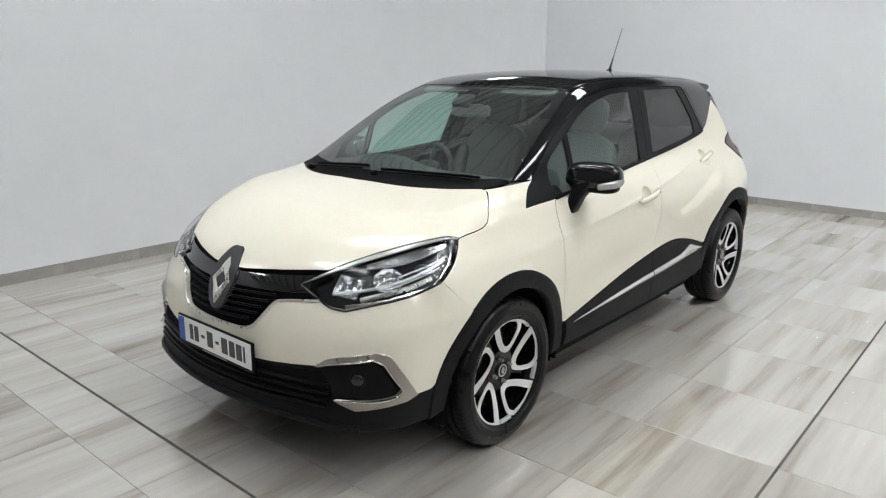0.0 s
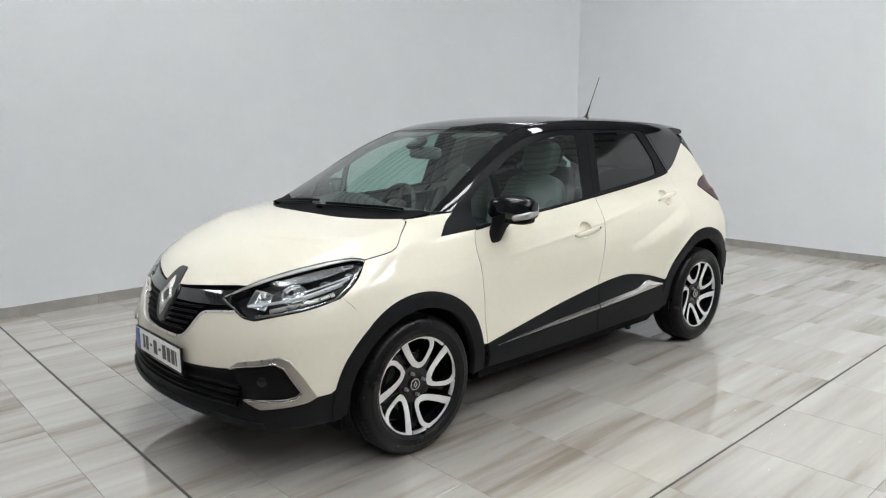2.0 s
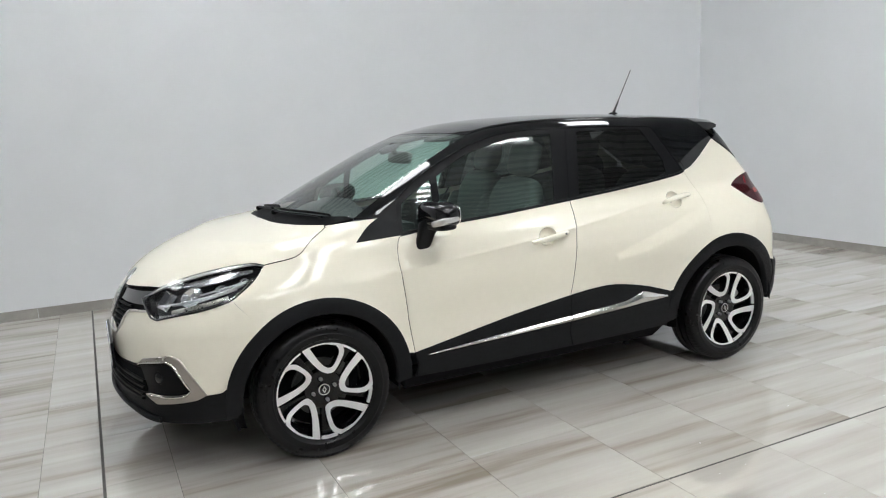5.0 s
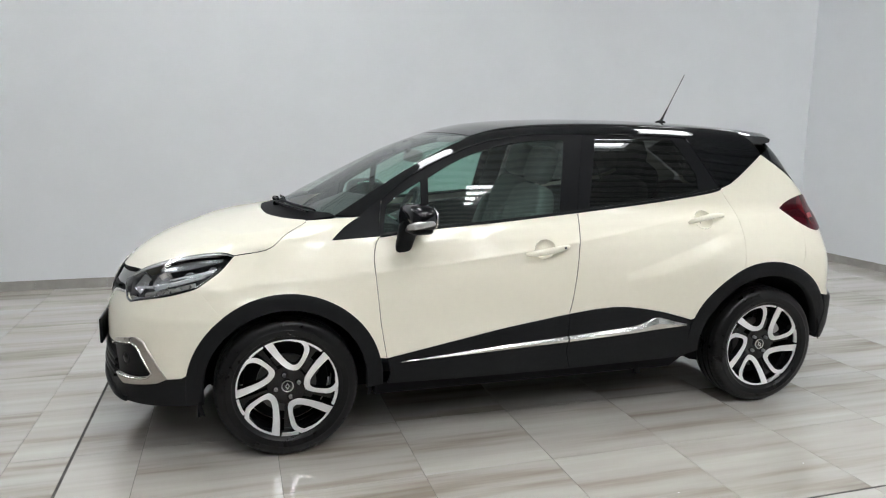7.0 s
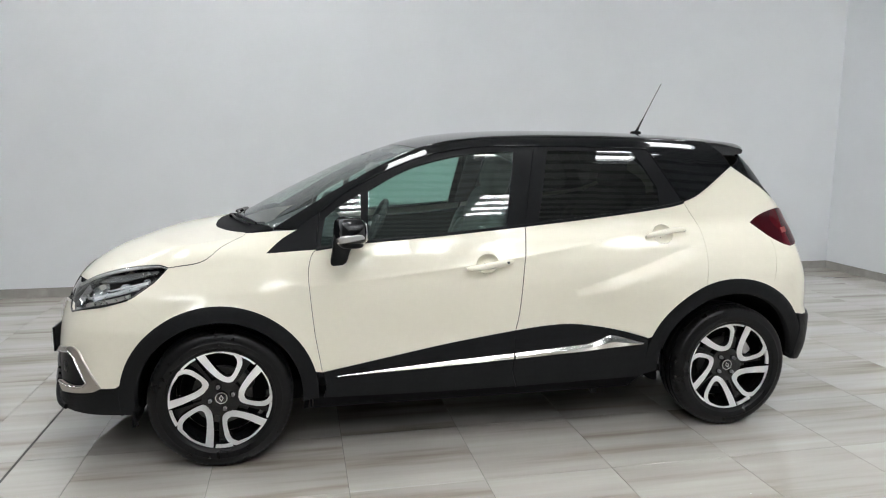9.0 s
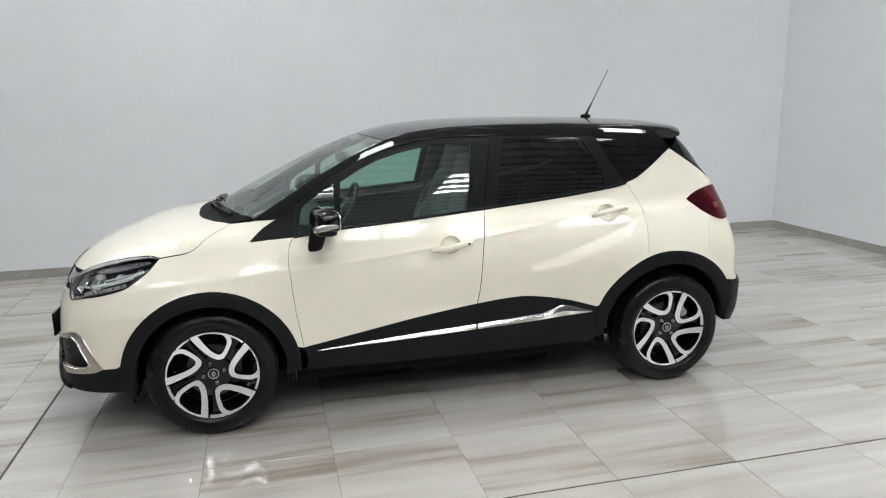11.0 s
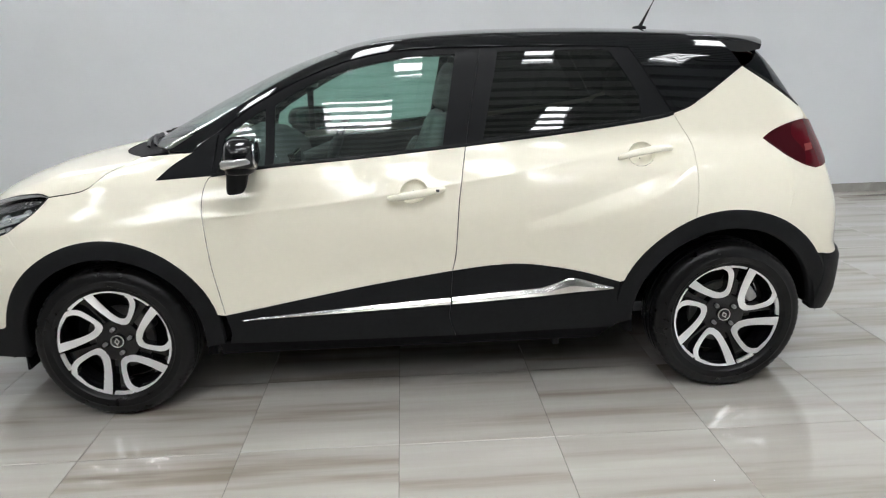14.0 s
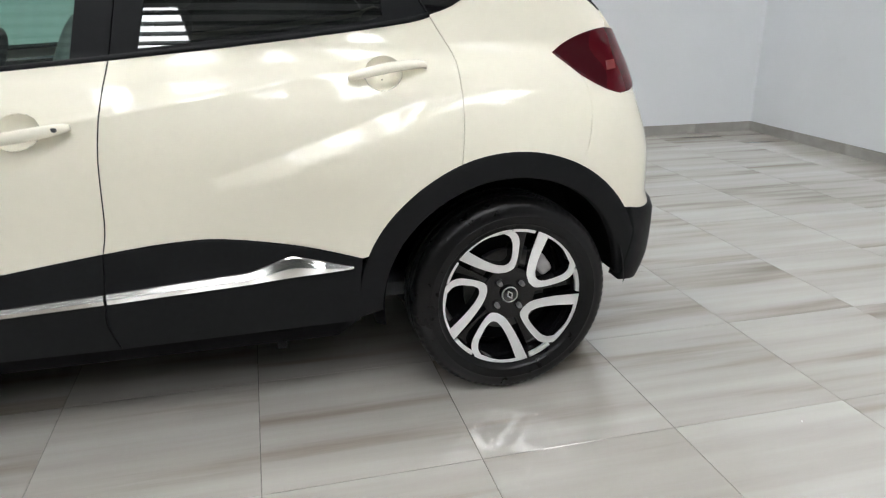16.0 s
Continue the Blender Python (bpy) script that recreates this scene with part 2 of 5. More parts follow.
def tube(points, radius, sides=8, ends=True):
    pts = [Vector(p) for p in points]
    radii = radius if isinstance(radius, (list, tuple)) else [radius] * len(pts)
    rows, ref = [], Vector((0.13, 0.31, 0.94))
    for i, p in enumerate(pts):
        d = (pts[min(i + 1, len(pts) - 1)] - pts[max(i - 1, 0)]).normalized()
        a = d.cross(ref).normalized()
        b = d.cross(a)
        rows.append([p + radii[i] * (math.cos(t) * a + math.sin(t) * b) for t in np.linspace(0, 2 * math.pi, sides, endpoint=False)])
    return grid_mesh("tube", rows, closed=True, caps=ends)


def spline(points, step=0.02):
    """A smooth line through points, at even steps."""
    p = np.array(points, float)
    if len(p) == 2:
        n = max(int(np.linalg.norm(p[1] - p[0]) / step), 1)
        return p[0] + (p[1] - p[0]) * np.linspace(0, 1, n + 1)[:, None]
    ext = np.vstack([2 * p[0] - p[1], p, 2 * p[-1] - p[-2]])
    out = []
    for i in range(1, len(ext) - 2):
        a, b, c, d = ext[i - 1:i + 3]
        n = max(int(np.linalg.norm(c - b) / step), 1)
        s = np.linspace(0, 1, n, endpoint=False)[:, None]
        out.append(0.5 * (2 * b + (c - a) * s + (2 * a - 5 * b + 4 * c - d) * s ** 2 + (3 * b - a - 3 * c + d) * s ** 3))
    return np.vstack(out + [p[-1:]])


def inside(poly, pts):
    x, y = pts[:, 0][:, None], pts[:, 1][:, None]
    a, b = poly, np.roll(poly, -1, 0)
    hit = ((a[:, 1] > y) != (b[:, 1] > y)) & (x < (b[:, 0] - a[:, 0]) * (y - a[:, 1]) / (b[:, 1] - a[:, 1] + 1e-12) + a[:, 0])
    return hit.sum(1) % 2 == 1


def far_from(poly, pts, d):
    a, b = poly, np.roll(poly, -1, 0)
    ab = b - a
    s = np.clip(((pts[:, None] - a) * ab).sum(-1) / ((ab * ab).sum(-1) + 1e-12), 0, 1)
    return np.linalg.norm(pts[:, None] - a - s[..., None] * ab, axis=-1).min(1) > d


# ---- the car's skin ----
def curve(*pts):
    """A smooth function through (position, value) pairs, flat outside its ends."""
    p = np.array(pts, float)
    xs, ys = p[:, 0], p[:, 1]
    d = np.diff(ys) / np.diff(xs)
    m = np.zeros(len(xs))
    m[1:-1] = np.where(d[:-1] * d[1:] > 0, 2 * d[:-1] * d[1:] / (d[:-1] + d[1:] + 1e-12), 0)
    m[0], m[-1] = d[0], d[-1]

    def value(x):
        x = np.clip(x, xs[0], xs[-1])
        i = np.clip(np.searchsorted(xs, x) - 1, 0, len(xs) - 2)
        h = xs[i + 1] - xs[i]
        s = (x - xs[i]) / h
        return ((1 + 2 * s) * (1 - s) ** 2 * ys[i] + s * (1 - s) ** 2 * h * m[i]
                + s * s * (3 - 2 * s) * ys[i + 1] + s * s * (s - 1) * h * m[i + 1])
    return value


# half width against height, at the middle of the car
WIDTH = curve((0.10, 0.74), (0.20, 0.80), (0.30, 0.835), (0.42, 0.85), (0.55, 0.853), (0.70, 0.858), (0.82, 0.858), (0.90, 0.848),
              (0.97, 0.825), (1.03, 0.79), (1.12, 0.742), (1.30, 0.70))
# drawing in of the sides towards nose and tail, for the waist and for the shoulder
NOSE_LOW = curve((-0.95, 0.12), (-0.70, 0.075), (-0.50, 0.035), (-0.25, 0.0), (0.0, 0.0))
NOSE_HIGH = curve((-0.80, 0.34), (-0.50, 0.19), (-0.22, 0.10), (0.0, 0.06), (0.10, 0.052), (0.30, 0.042), (0.60, 0.012), (0.90, 0.0))
TAIL_LOW = curve((2.40, 0.0), (2.70, 0.0), (3.0, 0.036), (3.15, 0.062), (3.30, 0.11))
TAIL_HIGH = curve((1.9, 0.0), (2.3, 0.010), (2.7, 0.034), (3.0, 0.062), (3.15, 0.09), (3.30, 0.14))
UPPER = curve((0.66, 0.0), (0.80, 0.25), (0.95, 0.9), (1.05, 1.0), (1.2, 1.0))
# front and rear along the middle line, against height
FRONT = curve((0.10, -0.72), (0.18, -0.82), (0.25, -0.875), (0.33, -0.872), (0.42, -0.858), (0.52, -0.856), (0.62, -0.852), (0.70, -0.842),
              (0.78, -0.818), (0.84, -0.785), (0.92, -0.70), (1.0, -0.55))
FRONT_BOW = curve((0.20, 0.30), (0.45, 0.32), (0.60, 0.36), (0.75, 0.46), (0.90, 0.55))
REAR = curve((0.15, 3.10), (0.30, 3.22), (0.42, 3.262), (0.55, 3.268), (0.62, 3.24), (0.75, 3.235), (0.95, 3.178), (1.06, 3.142), (1.15, 3.10),
             (1.25, 3.02), (1.36, 2.94), (1.48, 2.85), (1.60, 2.75))
# bonnet, windscreen and roof along the middle line
TOP = curve((-0.95, 0.66), (-0.78, 0.852), (-0.64, 0.935), (-0.46, 0.992), (-0.30, 1.030), (-0.13, 1.062), (-0.02, 1.082), (0.06, 1.108), (0.17, 1.166),
            (0.33, 1.249), (0.50, 1.331), (0.66, 1.402), (0.83, 1.463), (0.93, 1.494), (1.0, 1.514), (1.16, 1.544), (1.40, 1.563), (1.70, 1.570),
            (2.0, 1.568), (2.2, 1.562), (2.4, 1.554), (2.6, 1.541), (2.8, 1.524), (3.0, 1.50), (3.2, 1.47))
CROWN = curve((-0.80, 0.10), (-0.45, 0.055), (-0.15, 0.045), (0.1, 0.06), (0.5, 0.085), (1.2, 0.095), (2.8, 0.12))
SWEEP = curve((-0.80, 0.30), (-0.40, 0.08), (-0.05, 0.24), (0.4, 0.28), (1.0, 0.12), (1.5, 0.0))


def bump(v, mid, half):
    return np.exp(-((v - mid) / half) ** 2)


def soft_max(a, b, k):
    h = np.maximum(k - np.abs(a - b), 0) / k
    return np.maximum(a, b) + h * h * k * 0.25


def glasshouse(z):
    """Half width of the smoothly bowed glasshouse."""
    return 0.735 - 0.30 * (z - 1.1) - 0.14 * (z - 1.1) ** 2


def ridge_line(x):
    return 0.854 + 0.08 * (x - 0.525) + 0.028 * (x - 0.525) ** 2


def facet_top(x):
    return 0.754 + 0.315 * (x - 1.661)


def facet_low(x):
    return np.minimum(0.747 + 0.14 * (x - 1.729), facet_top(x))


def side_width(x, z):
    up = UPPER(z)
    s = np.clip((z - 1.02) / 0.10, 0, 1)
    s = s * s * (3 - 2 * s)
    w = (1 - s) * WIDTH(z) + s * glasshouse(z) - (1 - up) * (NOSE_LOW(x) + TAIL_LOW(x)) - up * (NOSE_HIGH(x) + TAIL_HIGH(x))
    w = w + 0.022 * bump(x, 0.0, 0.42) * bump(z, 0.66, 0.22) + 0.026 * bump(x, 2.62, 0.42) * bump(z, 0.74, 0.26)
    w = w - 0.020 * bump(x, 1.25, 0.75) * bump(z, 0.60 + 0.06 * (x - 1.2), 0.13)
    # a flared lip round the wheel arches
    for cx, radius in ((0.0, 0.442), (2.590, 0.476)):
        beyond = np.maximum(np.hypot(x - cx, z - 0.328) - radius, 0)
        w = w + 0.011 * np.exp(-beyond / 0.024) * np.clip((z - 0.42) / 0.16, 0, 1) * np.clip((z - 0.2) / 0.1, 0, 1)
    # a thin crease along both doors, and a sloping facet on the rear door that swells into the haunch
    line = ridge_line(x)
    w = w + 0.0068 * np.exp(-(np.sqrt((z - line) ** 2 + 0.003 ** 2) - 0.003) / 0.014) * bump(x, 1.3, 0.8)
    high, low = facet_top(x), facet_low(x)
    deep = np.clip(high - low, 0, 0.062)
    d = high - z
    rise = 0.5 * (d + np.sqrt(d * d + 0.004 ** 2)) - 0.5 * (d - deep + np.sqrt((d - deep) ** 2 + 0.008 ** 2))
    fade = np.clip((z - 0.56) / (low - 0.56), 0, 1)
    end = np.clip((2.50 - x) / 0.30, 0, 1)
    return w + 0.42 * rise * fade * fade * (3 - 2 * fade) * end * end * (3 - 2 * end)


def body_field(p):
    """Negative inside the car's painted skin, positive outside."""
    x, y, z = p[..., 0], np.abs(p[..., 1]), p[..., 2]
    side = y - side_width(x, z)
    xs = x - SWEEP(x) * y * y
    slope = (TOP(xs + 0.02) - TOP(xs - 0.02)) / 0.04
    top = (z - TOP(xs) + CROWN(x) * y * y) / np.sqrt(1 + slope * slope)
    front = FRONT(z) + FRONT_BOW(z) * y * y - x
    rear = x - REAR(z) + 0.22 * y * y
    upper = np.clip((x - 0.1) / 0.5, 0, 1)
    f = soft_max(side, top, 0.07 + 0.025 * upper)
    f = soft_max(f, front, 0.16)
    return soft_max(f, rear, 0.11)


def body_normal(p):
    e = 0.004
    g = np.stack([body_field(p + np.eye(3)[i] * e) - body_field(p - np.eye(3)[i] * e) for i in range(3)], -1)
    return g / (np.linalg.norm(g, axis=-1, keepdims=True) + 1e-9)


def onto_body(start, way, reach=2.2):
    """The first places where rays meet the skin."""
    start, way = np.asarray(start, float), np.asarray(way, float)
    way = way / np.linalg.norm(way, axis=-1, keepdims=True)
    steps = np.linspace(0, reach, 240)
    vals = np.stack([body_field(start + s * way) for s in steps], 0)
    inside = vals < 0
    i = np.where(inside.any(0), inside.argmax(0), np.abs(vals).argmin(0))
    i = np.maximum(i, 1)
    lo, hi = steps[i - 1], steps[i]
    for _ in range(24):
        mid = (lo + hi) / 2
        neg = body_field(start + mid[..., None] * way) < 0
        hi, lo = np.where(neg, mid, hi), np.where(neg, lo, mid)
    return start + ((lo + hi) / 2)[..., None] * way


NOSE_AXIS, TAIL_AXIS, ARC = 0.10, 2.20, 0.85


def flat(view, p):
    """A place on the skin as two coordinates of a view: from the side, from above, or rolled round nose or tail."""
    p = np.asarray(p, float)
    if len(p) == 2:
        return p
    if view == "side":
        return p[[0, -1]]
    if view == "top":
        return p[:2]
    if view == "front":
        return np.array([math.atan2(p[1], NOSE_AXIS - p[0]) * ARC, p[2]])
    return np.array([math.atan2(p[1], p[0] - TAIL_AXIS) * ARC, p[2]])


def skin(view, q):
    """Coordinates of a view back to places on the skin."""
    q = np.atleast_2d(q)
    u, v, o, i = q[:, 0], q[:, 1], np.zeros(len(q)), np.ones(len(q))
    if view == "side":
        return onto_body(np.stack([u, -1.3 * i, v], 1), np.stack([o, i, o], 1), 1.29)
    if view == "top":
        return onto_body(np.stack([u, v, 1.9 * i], 1), np.stack([o, o, -i], 1), 1.7)
    a = u / ARC
    s, axis = (-1, NOSE_AXIS) if view == "front" else (1, TAIL_AXIS)
    return onto_body(np.stack([axis + s * 1.5 * np.cos(a), 1.5 * np.sin(a), v], 1), np.stack([-s * np.cos(a), -np.sin(a), o], 1), 1.49)


def outline(view, runs, mirrored=False):
    """A closed line from runs of points; runs meet in corners. mirrored: the runs are the half at y < 0, from the middle to the middle."""
    line = []
    for run in runs:
        pts = spline([flat(view, p) for p in run], 0.016)
        line.extend(pts[:-1])
    if mirrored:
        line.append(pts[-1])
        line = np.array(line)
        k = 1
        other = line[::-1].copy()
        other[:, k if view == "top" else 0] *= -1
        line = np.vstack([line, other[1:-1]])
    line = np.array(line)
    keep = np.linalg.norm(line - np.roll(line, 1, 0), axis=1) > 0.003
    line = line[keep]
    area = (line[:, 0] * np.roll(line[:, 1], -1) - np.roll(line[:, 0], -1) * line[:, 1]).sum()
    return line if area > 0 else line[::-1]


def inset(line, d):
    t = np.roll(line, -1, 0) - np.roll(line, 1, 0)
    t /= np.linalg.norm(t, axis=1, keepdims=True) + 1e-9
    return line + d * np.stack([-t[:, 1], t[:, 0]], 1)


def panel_mesh(view, runs, off=0.0, depth=0.014, gap=0.0024, h=0.028, holes=(), mirrored=False, other_side=False, round_edge=0.002, ruled=False, creased=False):
    """A sheet on the car's skin within an outline, with a rounded, turned-in edge."""
    edge = inset(outline(view, runs, mirrored), gap)
    rims = [inset(outline(view, hole), -gap) for hole in holes]
    lo, hi = edge.min(0), edge.max(0)
    gx, gy = np.meshgrid(np.arange(lo[0] + h / 2, hi[0], h), np.arange(lo[1] + h / 2, hi[1], h))
    gx[::2] += h / 2
    pts = np.stack([gx.ravel(), gy.ravel()], 1)
    pts = pts[inside(edge, pts)]
    if len(pts):
        pts = pts[far_from(edge, pts, h * 0.55)]
    for rim in rims:
        if len(pts):
            pts = pts[~inside(rim, pts)]
            pts = pts[far_from(rim, pts, h * 0.55)]
    if creased:
        # rows of points along the creases, so that they stay sharp
        for run, steps in ((ridge_line, (-0.020, -0.012, -0.005, 0, 0.005, 0.012, 0.020)), (facet_top, (-0.006, 0, 0.006)), (facet_low, (-0.009, 0, 0.009))):
            pts = pts[np.abs(pts[:, 1] - run(pts[:, 0])) > max(steps) + 0.006]
            xs = np.arange(lo[0], hi[0], 0.017)
            xs = xs if run is ridge_line else xs[(xs > 1.74) & (xs < 2.44)]
            for step in steps:
                row = np.stack([xs, run(xs) + step], 1)
                row = row[inside(edge, row)] if len(row) else row
                row = row[far_from(edge, row, 0.008)] if len(row) else row
                for rim in rims:
                    row = row[~inside(rim, row)] if len(row) else row
                    row = row[far_from(rim, row, 0.008)] if len(row) else row
                pts = np.vstack([pts, row]) if len(row) else pts
    verts, edges = [], []
    for loop in (edge, *rims):
        n = len(verts)
        verts.extend(loop.tolist())
        edges.extend((n + i, n + (i + 1) % len(loop)) for i in range(len(loop)))
    verts.extend(pts.tolist())
    from mathutils.geometry import delaunay_2d_cdt
    out, _, tris, *_ = delaunay_2d_cdt([Vector(v) for v in verts], edges, [], 0, 1e-6)
    out = np.array([tuple(v) for v in out])
    tris = np.array([t for t in tris if len(t) == 3])
    mid = out[tris].mean(1)
    good = inside(edge, mid)
    for rim in rims:
        good &= ~inside(rim, mid)
    tris = tris[good]
    used = np.unique(tris)
    remap = np.full(len(out), -1)
    remap[used] = np.arange(len(used))
    out, tris = out[used], remap[tris]
    place = skin(view, out)
    normal = body_normal(place)
    if ruled:
        # door glass: straight from belt to roof but for a slight barrel, and so flatter than the skin round it
        def wide(x, z):
            xr = np.clip(x, 1.15, 2.10)
            k = (z - 1.12) / 0.31
            lo = -skin("side", np.stack([xr, xr * 0 + 1.12], 1))[:, 1]
            hi = -skin("side", np.stack([xr, xr * 0 + 1.43], 1))[:, 1]
            return lo + (hi - lo) * k + 0.016 * k * (1 - k) - NOSE_HIGH(x) - TAIL_HIGH(x) + TAIL_HIGH(xr)
        x, z = place[:, 0], place[:, 2]
        slope_x, slope_z = (wide(x + 0.02, z) - wide(x - 0.02, z)) / 0.04, (wide(x, z + 0.01) - wide(x, z - 0.01)) / 0.02
        normal = np.stack([-slope_x, -np.ones(len(x)), -slope_z], 1)
        normal /= np.linalg.norm(normal, axis=1, keepdims=True)
        place = np.stack([x, -np.minimum(wide(x, z), -place[:, 1] + 0.004), z], 1)
    place = place + off * normal
    n0 = np.cross(place[tris[:, 1]] - place[tris[:, 0]], place[tris[:, 2]] - place[tris[:, 0]])
    if (n0 * normal[tris[:, 0]]).sum() < 0:
        tris = tris[:, ::-1]
    follow = {}
    count = {}
    for a, b, c in tris.tolist():
        for e in ((a, b), (b, c), (c, a)):
            count[e] = 1
    rim_edges = [e for e in count if (e[1], e[0]) not in count]
    outward = np.zeros_like(place)
    for a, b in rim_edges:
        d = np.cross(place[b] - place[a], normal[a])
        d /= np.linalg.norm(d) + 1e-9
        outward[a] += d
        outward[b] += d
    outward /= np.linalg.norm(outward, axis=1, keepdims=True) + 1e-9
    ring = sorted({v for e in rim_edges for v in e})
    n, m = len(place), len(ring)
    at = {v: i for i, v in enumerate(ring)}
    o, nn = outward[ring], normal[ring]
    first = place[ring] + o * round_edge * 0.7 - nn * round_edge
    second = first - nn * depth
    faces = tris.tolist()
    for a, b in rim_edges:
        i, j = at[a], at[b]
        faces.append([b, a, n + i, n + j])
        faces.append([n + j, n + i, n + m + i, n + m + j])
    allv = np.vstack([place, first, second])
    alln = np.vstack([normal, (nn + o) / 1.414, o])
    if other_side:
        allv[:, 1] *= -1
        alln[:, 1] *= -1
        faces = [f[::-1] for f in faces]
    me = bpy.data.meshes.new("panel")
    me.from_pydata(allv.tolist(), [], faces)
    me.shade_smooth()
    me["edge_faces"] = len(tris)
    me.normals_split_custom_set_from_vertices(alln.tolist())
    return me


def panel(name, view, runs, mat, parent, label="", **how):
    me = panel_mesh(view, runs, **how)
    ob = part(name, me, mat, parent, label)
    # turned-in edges coloured near-black so the shut lines read as shaded
    if mat is ROOF_BLACK or name in ("bonnet", "front_fender", "front_door", "rear_door"):
        me.materials.append(DARK)
        first = me["edge_faces"]
        for index in range(first + 1, len(me.polygons), 2):
            me.polygons[index].material_index = 1
    return ob


def both(name, view, runs, mat, parents, label="", **how):
    """The same sheet on the left and on the right side."""
    left, right = parents if isinstance(parents, tuple) else (parents, parents)
    return panel(name, view, runs, mat, left, label, **how), panel(name, view, runs, mat, right, label, other_side=True, **how)


def ribbon_mesh(points, width, height, off=0.0, across=None, other_side=False):
    """A raised strip of rounded section that follows places on the skin."""
    p = np.asarray(points, float)
    n = body_normal(p)
    t = np.gradient(p, axis=0)
    t /= np.linalg.norm(t, axis=1, keepdims=True) + 1e-9
    b = np.cross(t, n)
    b /= np.linalg.norm(b, axis=1, keepdims=True) + 1e-9
    w = np.broadcast_to(width, (len(p),))[:, None] / 2
    section = ((-1, 0), (-0.9, 0.6), (-0.5, 1), (0.5, 1), (0.9, 0.6), (1, 0), (0.8, -0.8), (-0.8, -0.8))
    rows = [np.stack([p[i] + n[i] * (off + height * v) + b[i] * w[i] * u for u, v in section]) for i in range(len(p))]
    if other_side:
        rows = [r * (1, -1, 1) for r in rows]
    return grid_mesh("ribbon", rows, closed=True, caps=True)


def arc(cx, r, a0, a1, n=22, cz=0.328, squash=1.0):
    """Points of a wheel arch in the side view, by angles from straight ahead of the car, over the top."""
    return [(cx - r * math.cos(radians(a)), cz + squash * r * math.sin(radians(a))) for a in np.linspace(a0, a1, n)]


# ---- the hall and the bay ----
WALL_X, WALL_Y, WALL_TOP = 6.55, 3.21, 3.32
X0, X1, Y0, Y1, ROOF = HALL


def setting(name, data, mat, label, smooth=False):
    return tagged(part(name, data, mat, None, label, smooth), label, "", "", "structure")


setting("floor", boxed(X0, X1, Y0, Y1, -0.30, -0.0022), GROUT, "grey grout bed under the polished floor tiles")
setting("wall_north", boxed(X0 + 0.01, WALL_X + 0.12, WALL_Y, WALL_Y + 0.12, -0.01, WALL_TOP), WALL_PAINT, "plain white painted partition wall behind the car")
setting("wall_east", boxed(WALL_X, WALL_X + 0.12, Y0 + 0.01, WALL_Y - 0.002, -0.01, WALL_TOP), WALL_PAINT, "plain white painted partition wall beside the car's tail")
# outer walls are added: grey ones keep low light down, white ones brighten above partitions
for n, (a, b, c, d) in enumerate(((X0 - 0.2, X1 + 0.2, Y0 - 0.2, Y0), (X0 - 0.2, X1 + 0.2, Y1, Y1 + 0.2), (X0 - 0.2, X0, Y0, Y1), (X1, X1 + 0.2, Y0, Y1))):
    setting("wall_outer_%d" % (n + 1), boxed(a, b, c, d, -0.3, ROOF + 0.3), WALL_PAINT if n in (1, 3) else HALL_WALL, "white painted outer wall added to close the hall behind the partitions" if n in (1, 3) else "grey sheeted outer wall added out of view to close the hall")
# roof of sheets with rooflights and added fill lights let in: x from, x to, y from, y to
# first three follow reflections in the car; the others are added, unseen fill lights
LIGHTS = ((-0.30, 0.95, -9.7, -7.5), (3.65, 4.50, -10.4, -8.3), (-0.22, 0.75, -0.5, 2.5), (-3.1, -2.4, 0.0, 2.2), (-3.8, -2.5, -10.6, -7.0), (5.0, 6.0, -1.0, 1.2), (2.0, 2.45, -5.9, -2.8), (2.9, 3.35, -5.9, -2.8), (10.2, 11.0, 6.9, 8.4), (-6.4, -4.6, 5.0, 8.4),
          (0.15, 0.55, -6.0, -3.4), (1.0, 1.5, -6.4, -2.8), (-4.6, -3.8, -5.4, -3.4), (5.2, 6.0, -6.0, -4.0))
cuts_x = sorted({X0 - 0.2, X1 + 0.2, *(v for l in LIGHTS for v in l[:2])})
cuts_y = sorted({Y0 - 0.2, Y1 + 0.2, *(v for l in LIGHTS for v in l[2:])})
bm = bmesh.new()
for xa, xb in zip(cuts_x, cuts_x[1:]):
    for ya, yb in zip(cuts_y, cuts_y[1:]):
        if not any(l[0] <= xa and xb <= l[1] and l[2] <= ya and yb <= l[3] for l in LIGHTS):
            box(bm, xa, xb, ya, yb, ROOF, ROOF + 0.1)
setting("ceiling", bm, SHEET, "pale sheet-metal roof of the hall with openings for rooflights and added fill lights")
for xa, xb, ya, yb in LIGHTS:
    tagged(part("rooflight", boxed(xa - 0.01, xb + 0.01, ya - 0.01, yb + 0.01, ROOF + 0.104, ROOF + 0.12), ROOF_GLOW, None, "", False),
           "translucent white sheet in the hall roof, from a set of rooflights and added fill lights", "rooflight", "rooflights")
master = None
for y in np.arange(Y0 + 0.25, Y1, 0.52):
    if master is None:
        bm = box(bmesh.new(), X0, X1, -0.022, 0.022, ROOF - 0.10, ROOF - 0.006)
        box(bm, X0, X1, -0.06, -0.022, ROOF - 0.10, ROOF - 0.09)
        master = tagged(part("purlin", bm, PURLIN, None, "", False), "dark grey steel purlin spanning under the hall roof", "purlin", "roof purlins")
        master.location.y = y
    else:
        copy_thing(master, pose(0, y, 0))

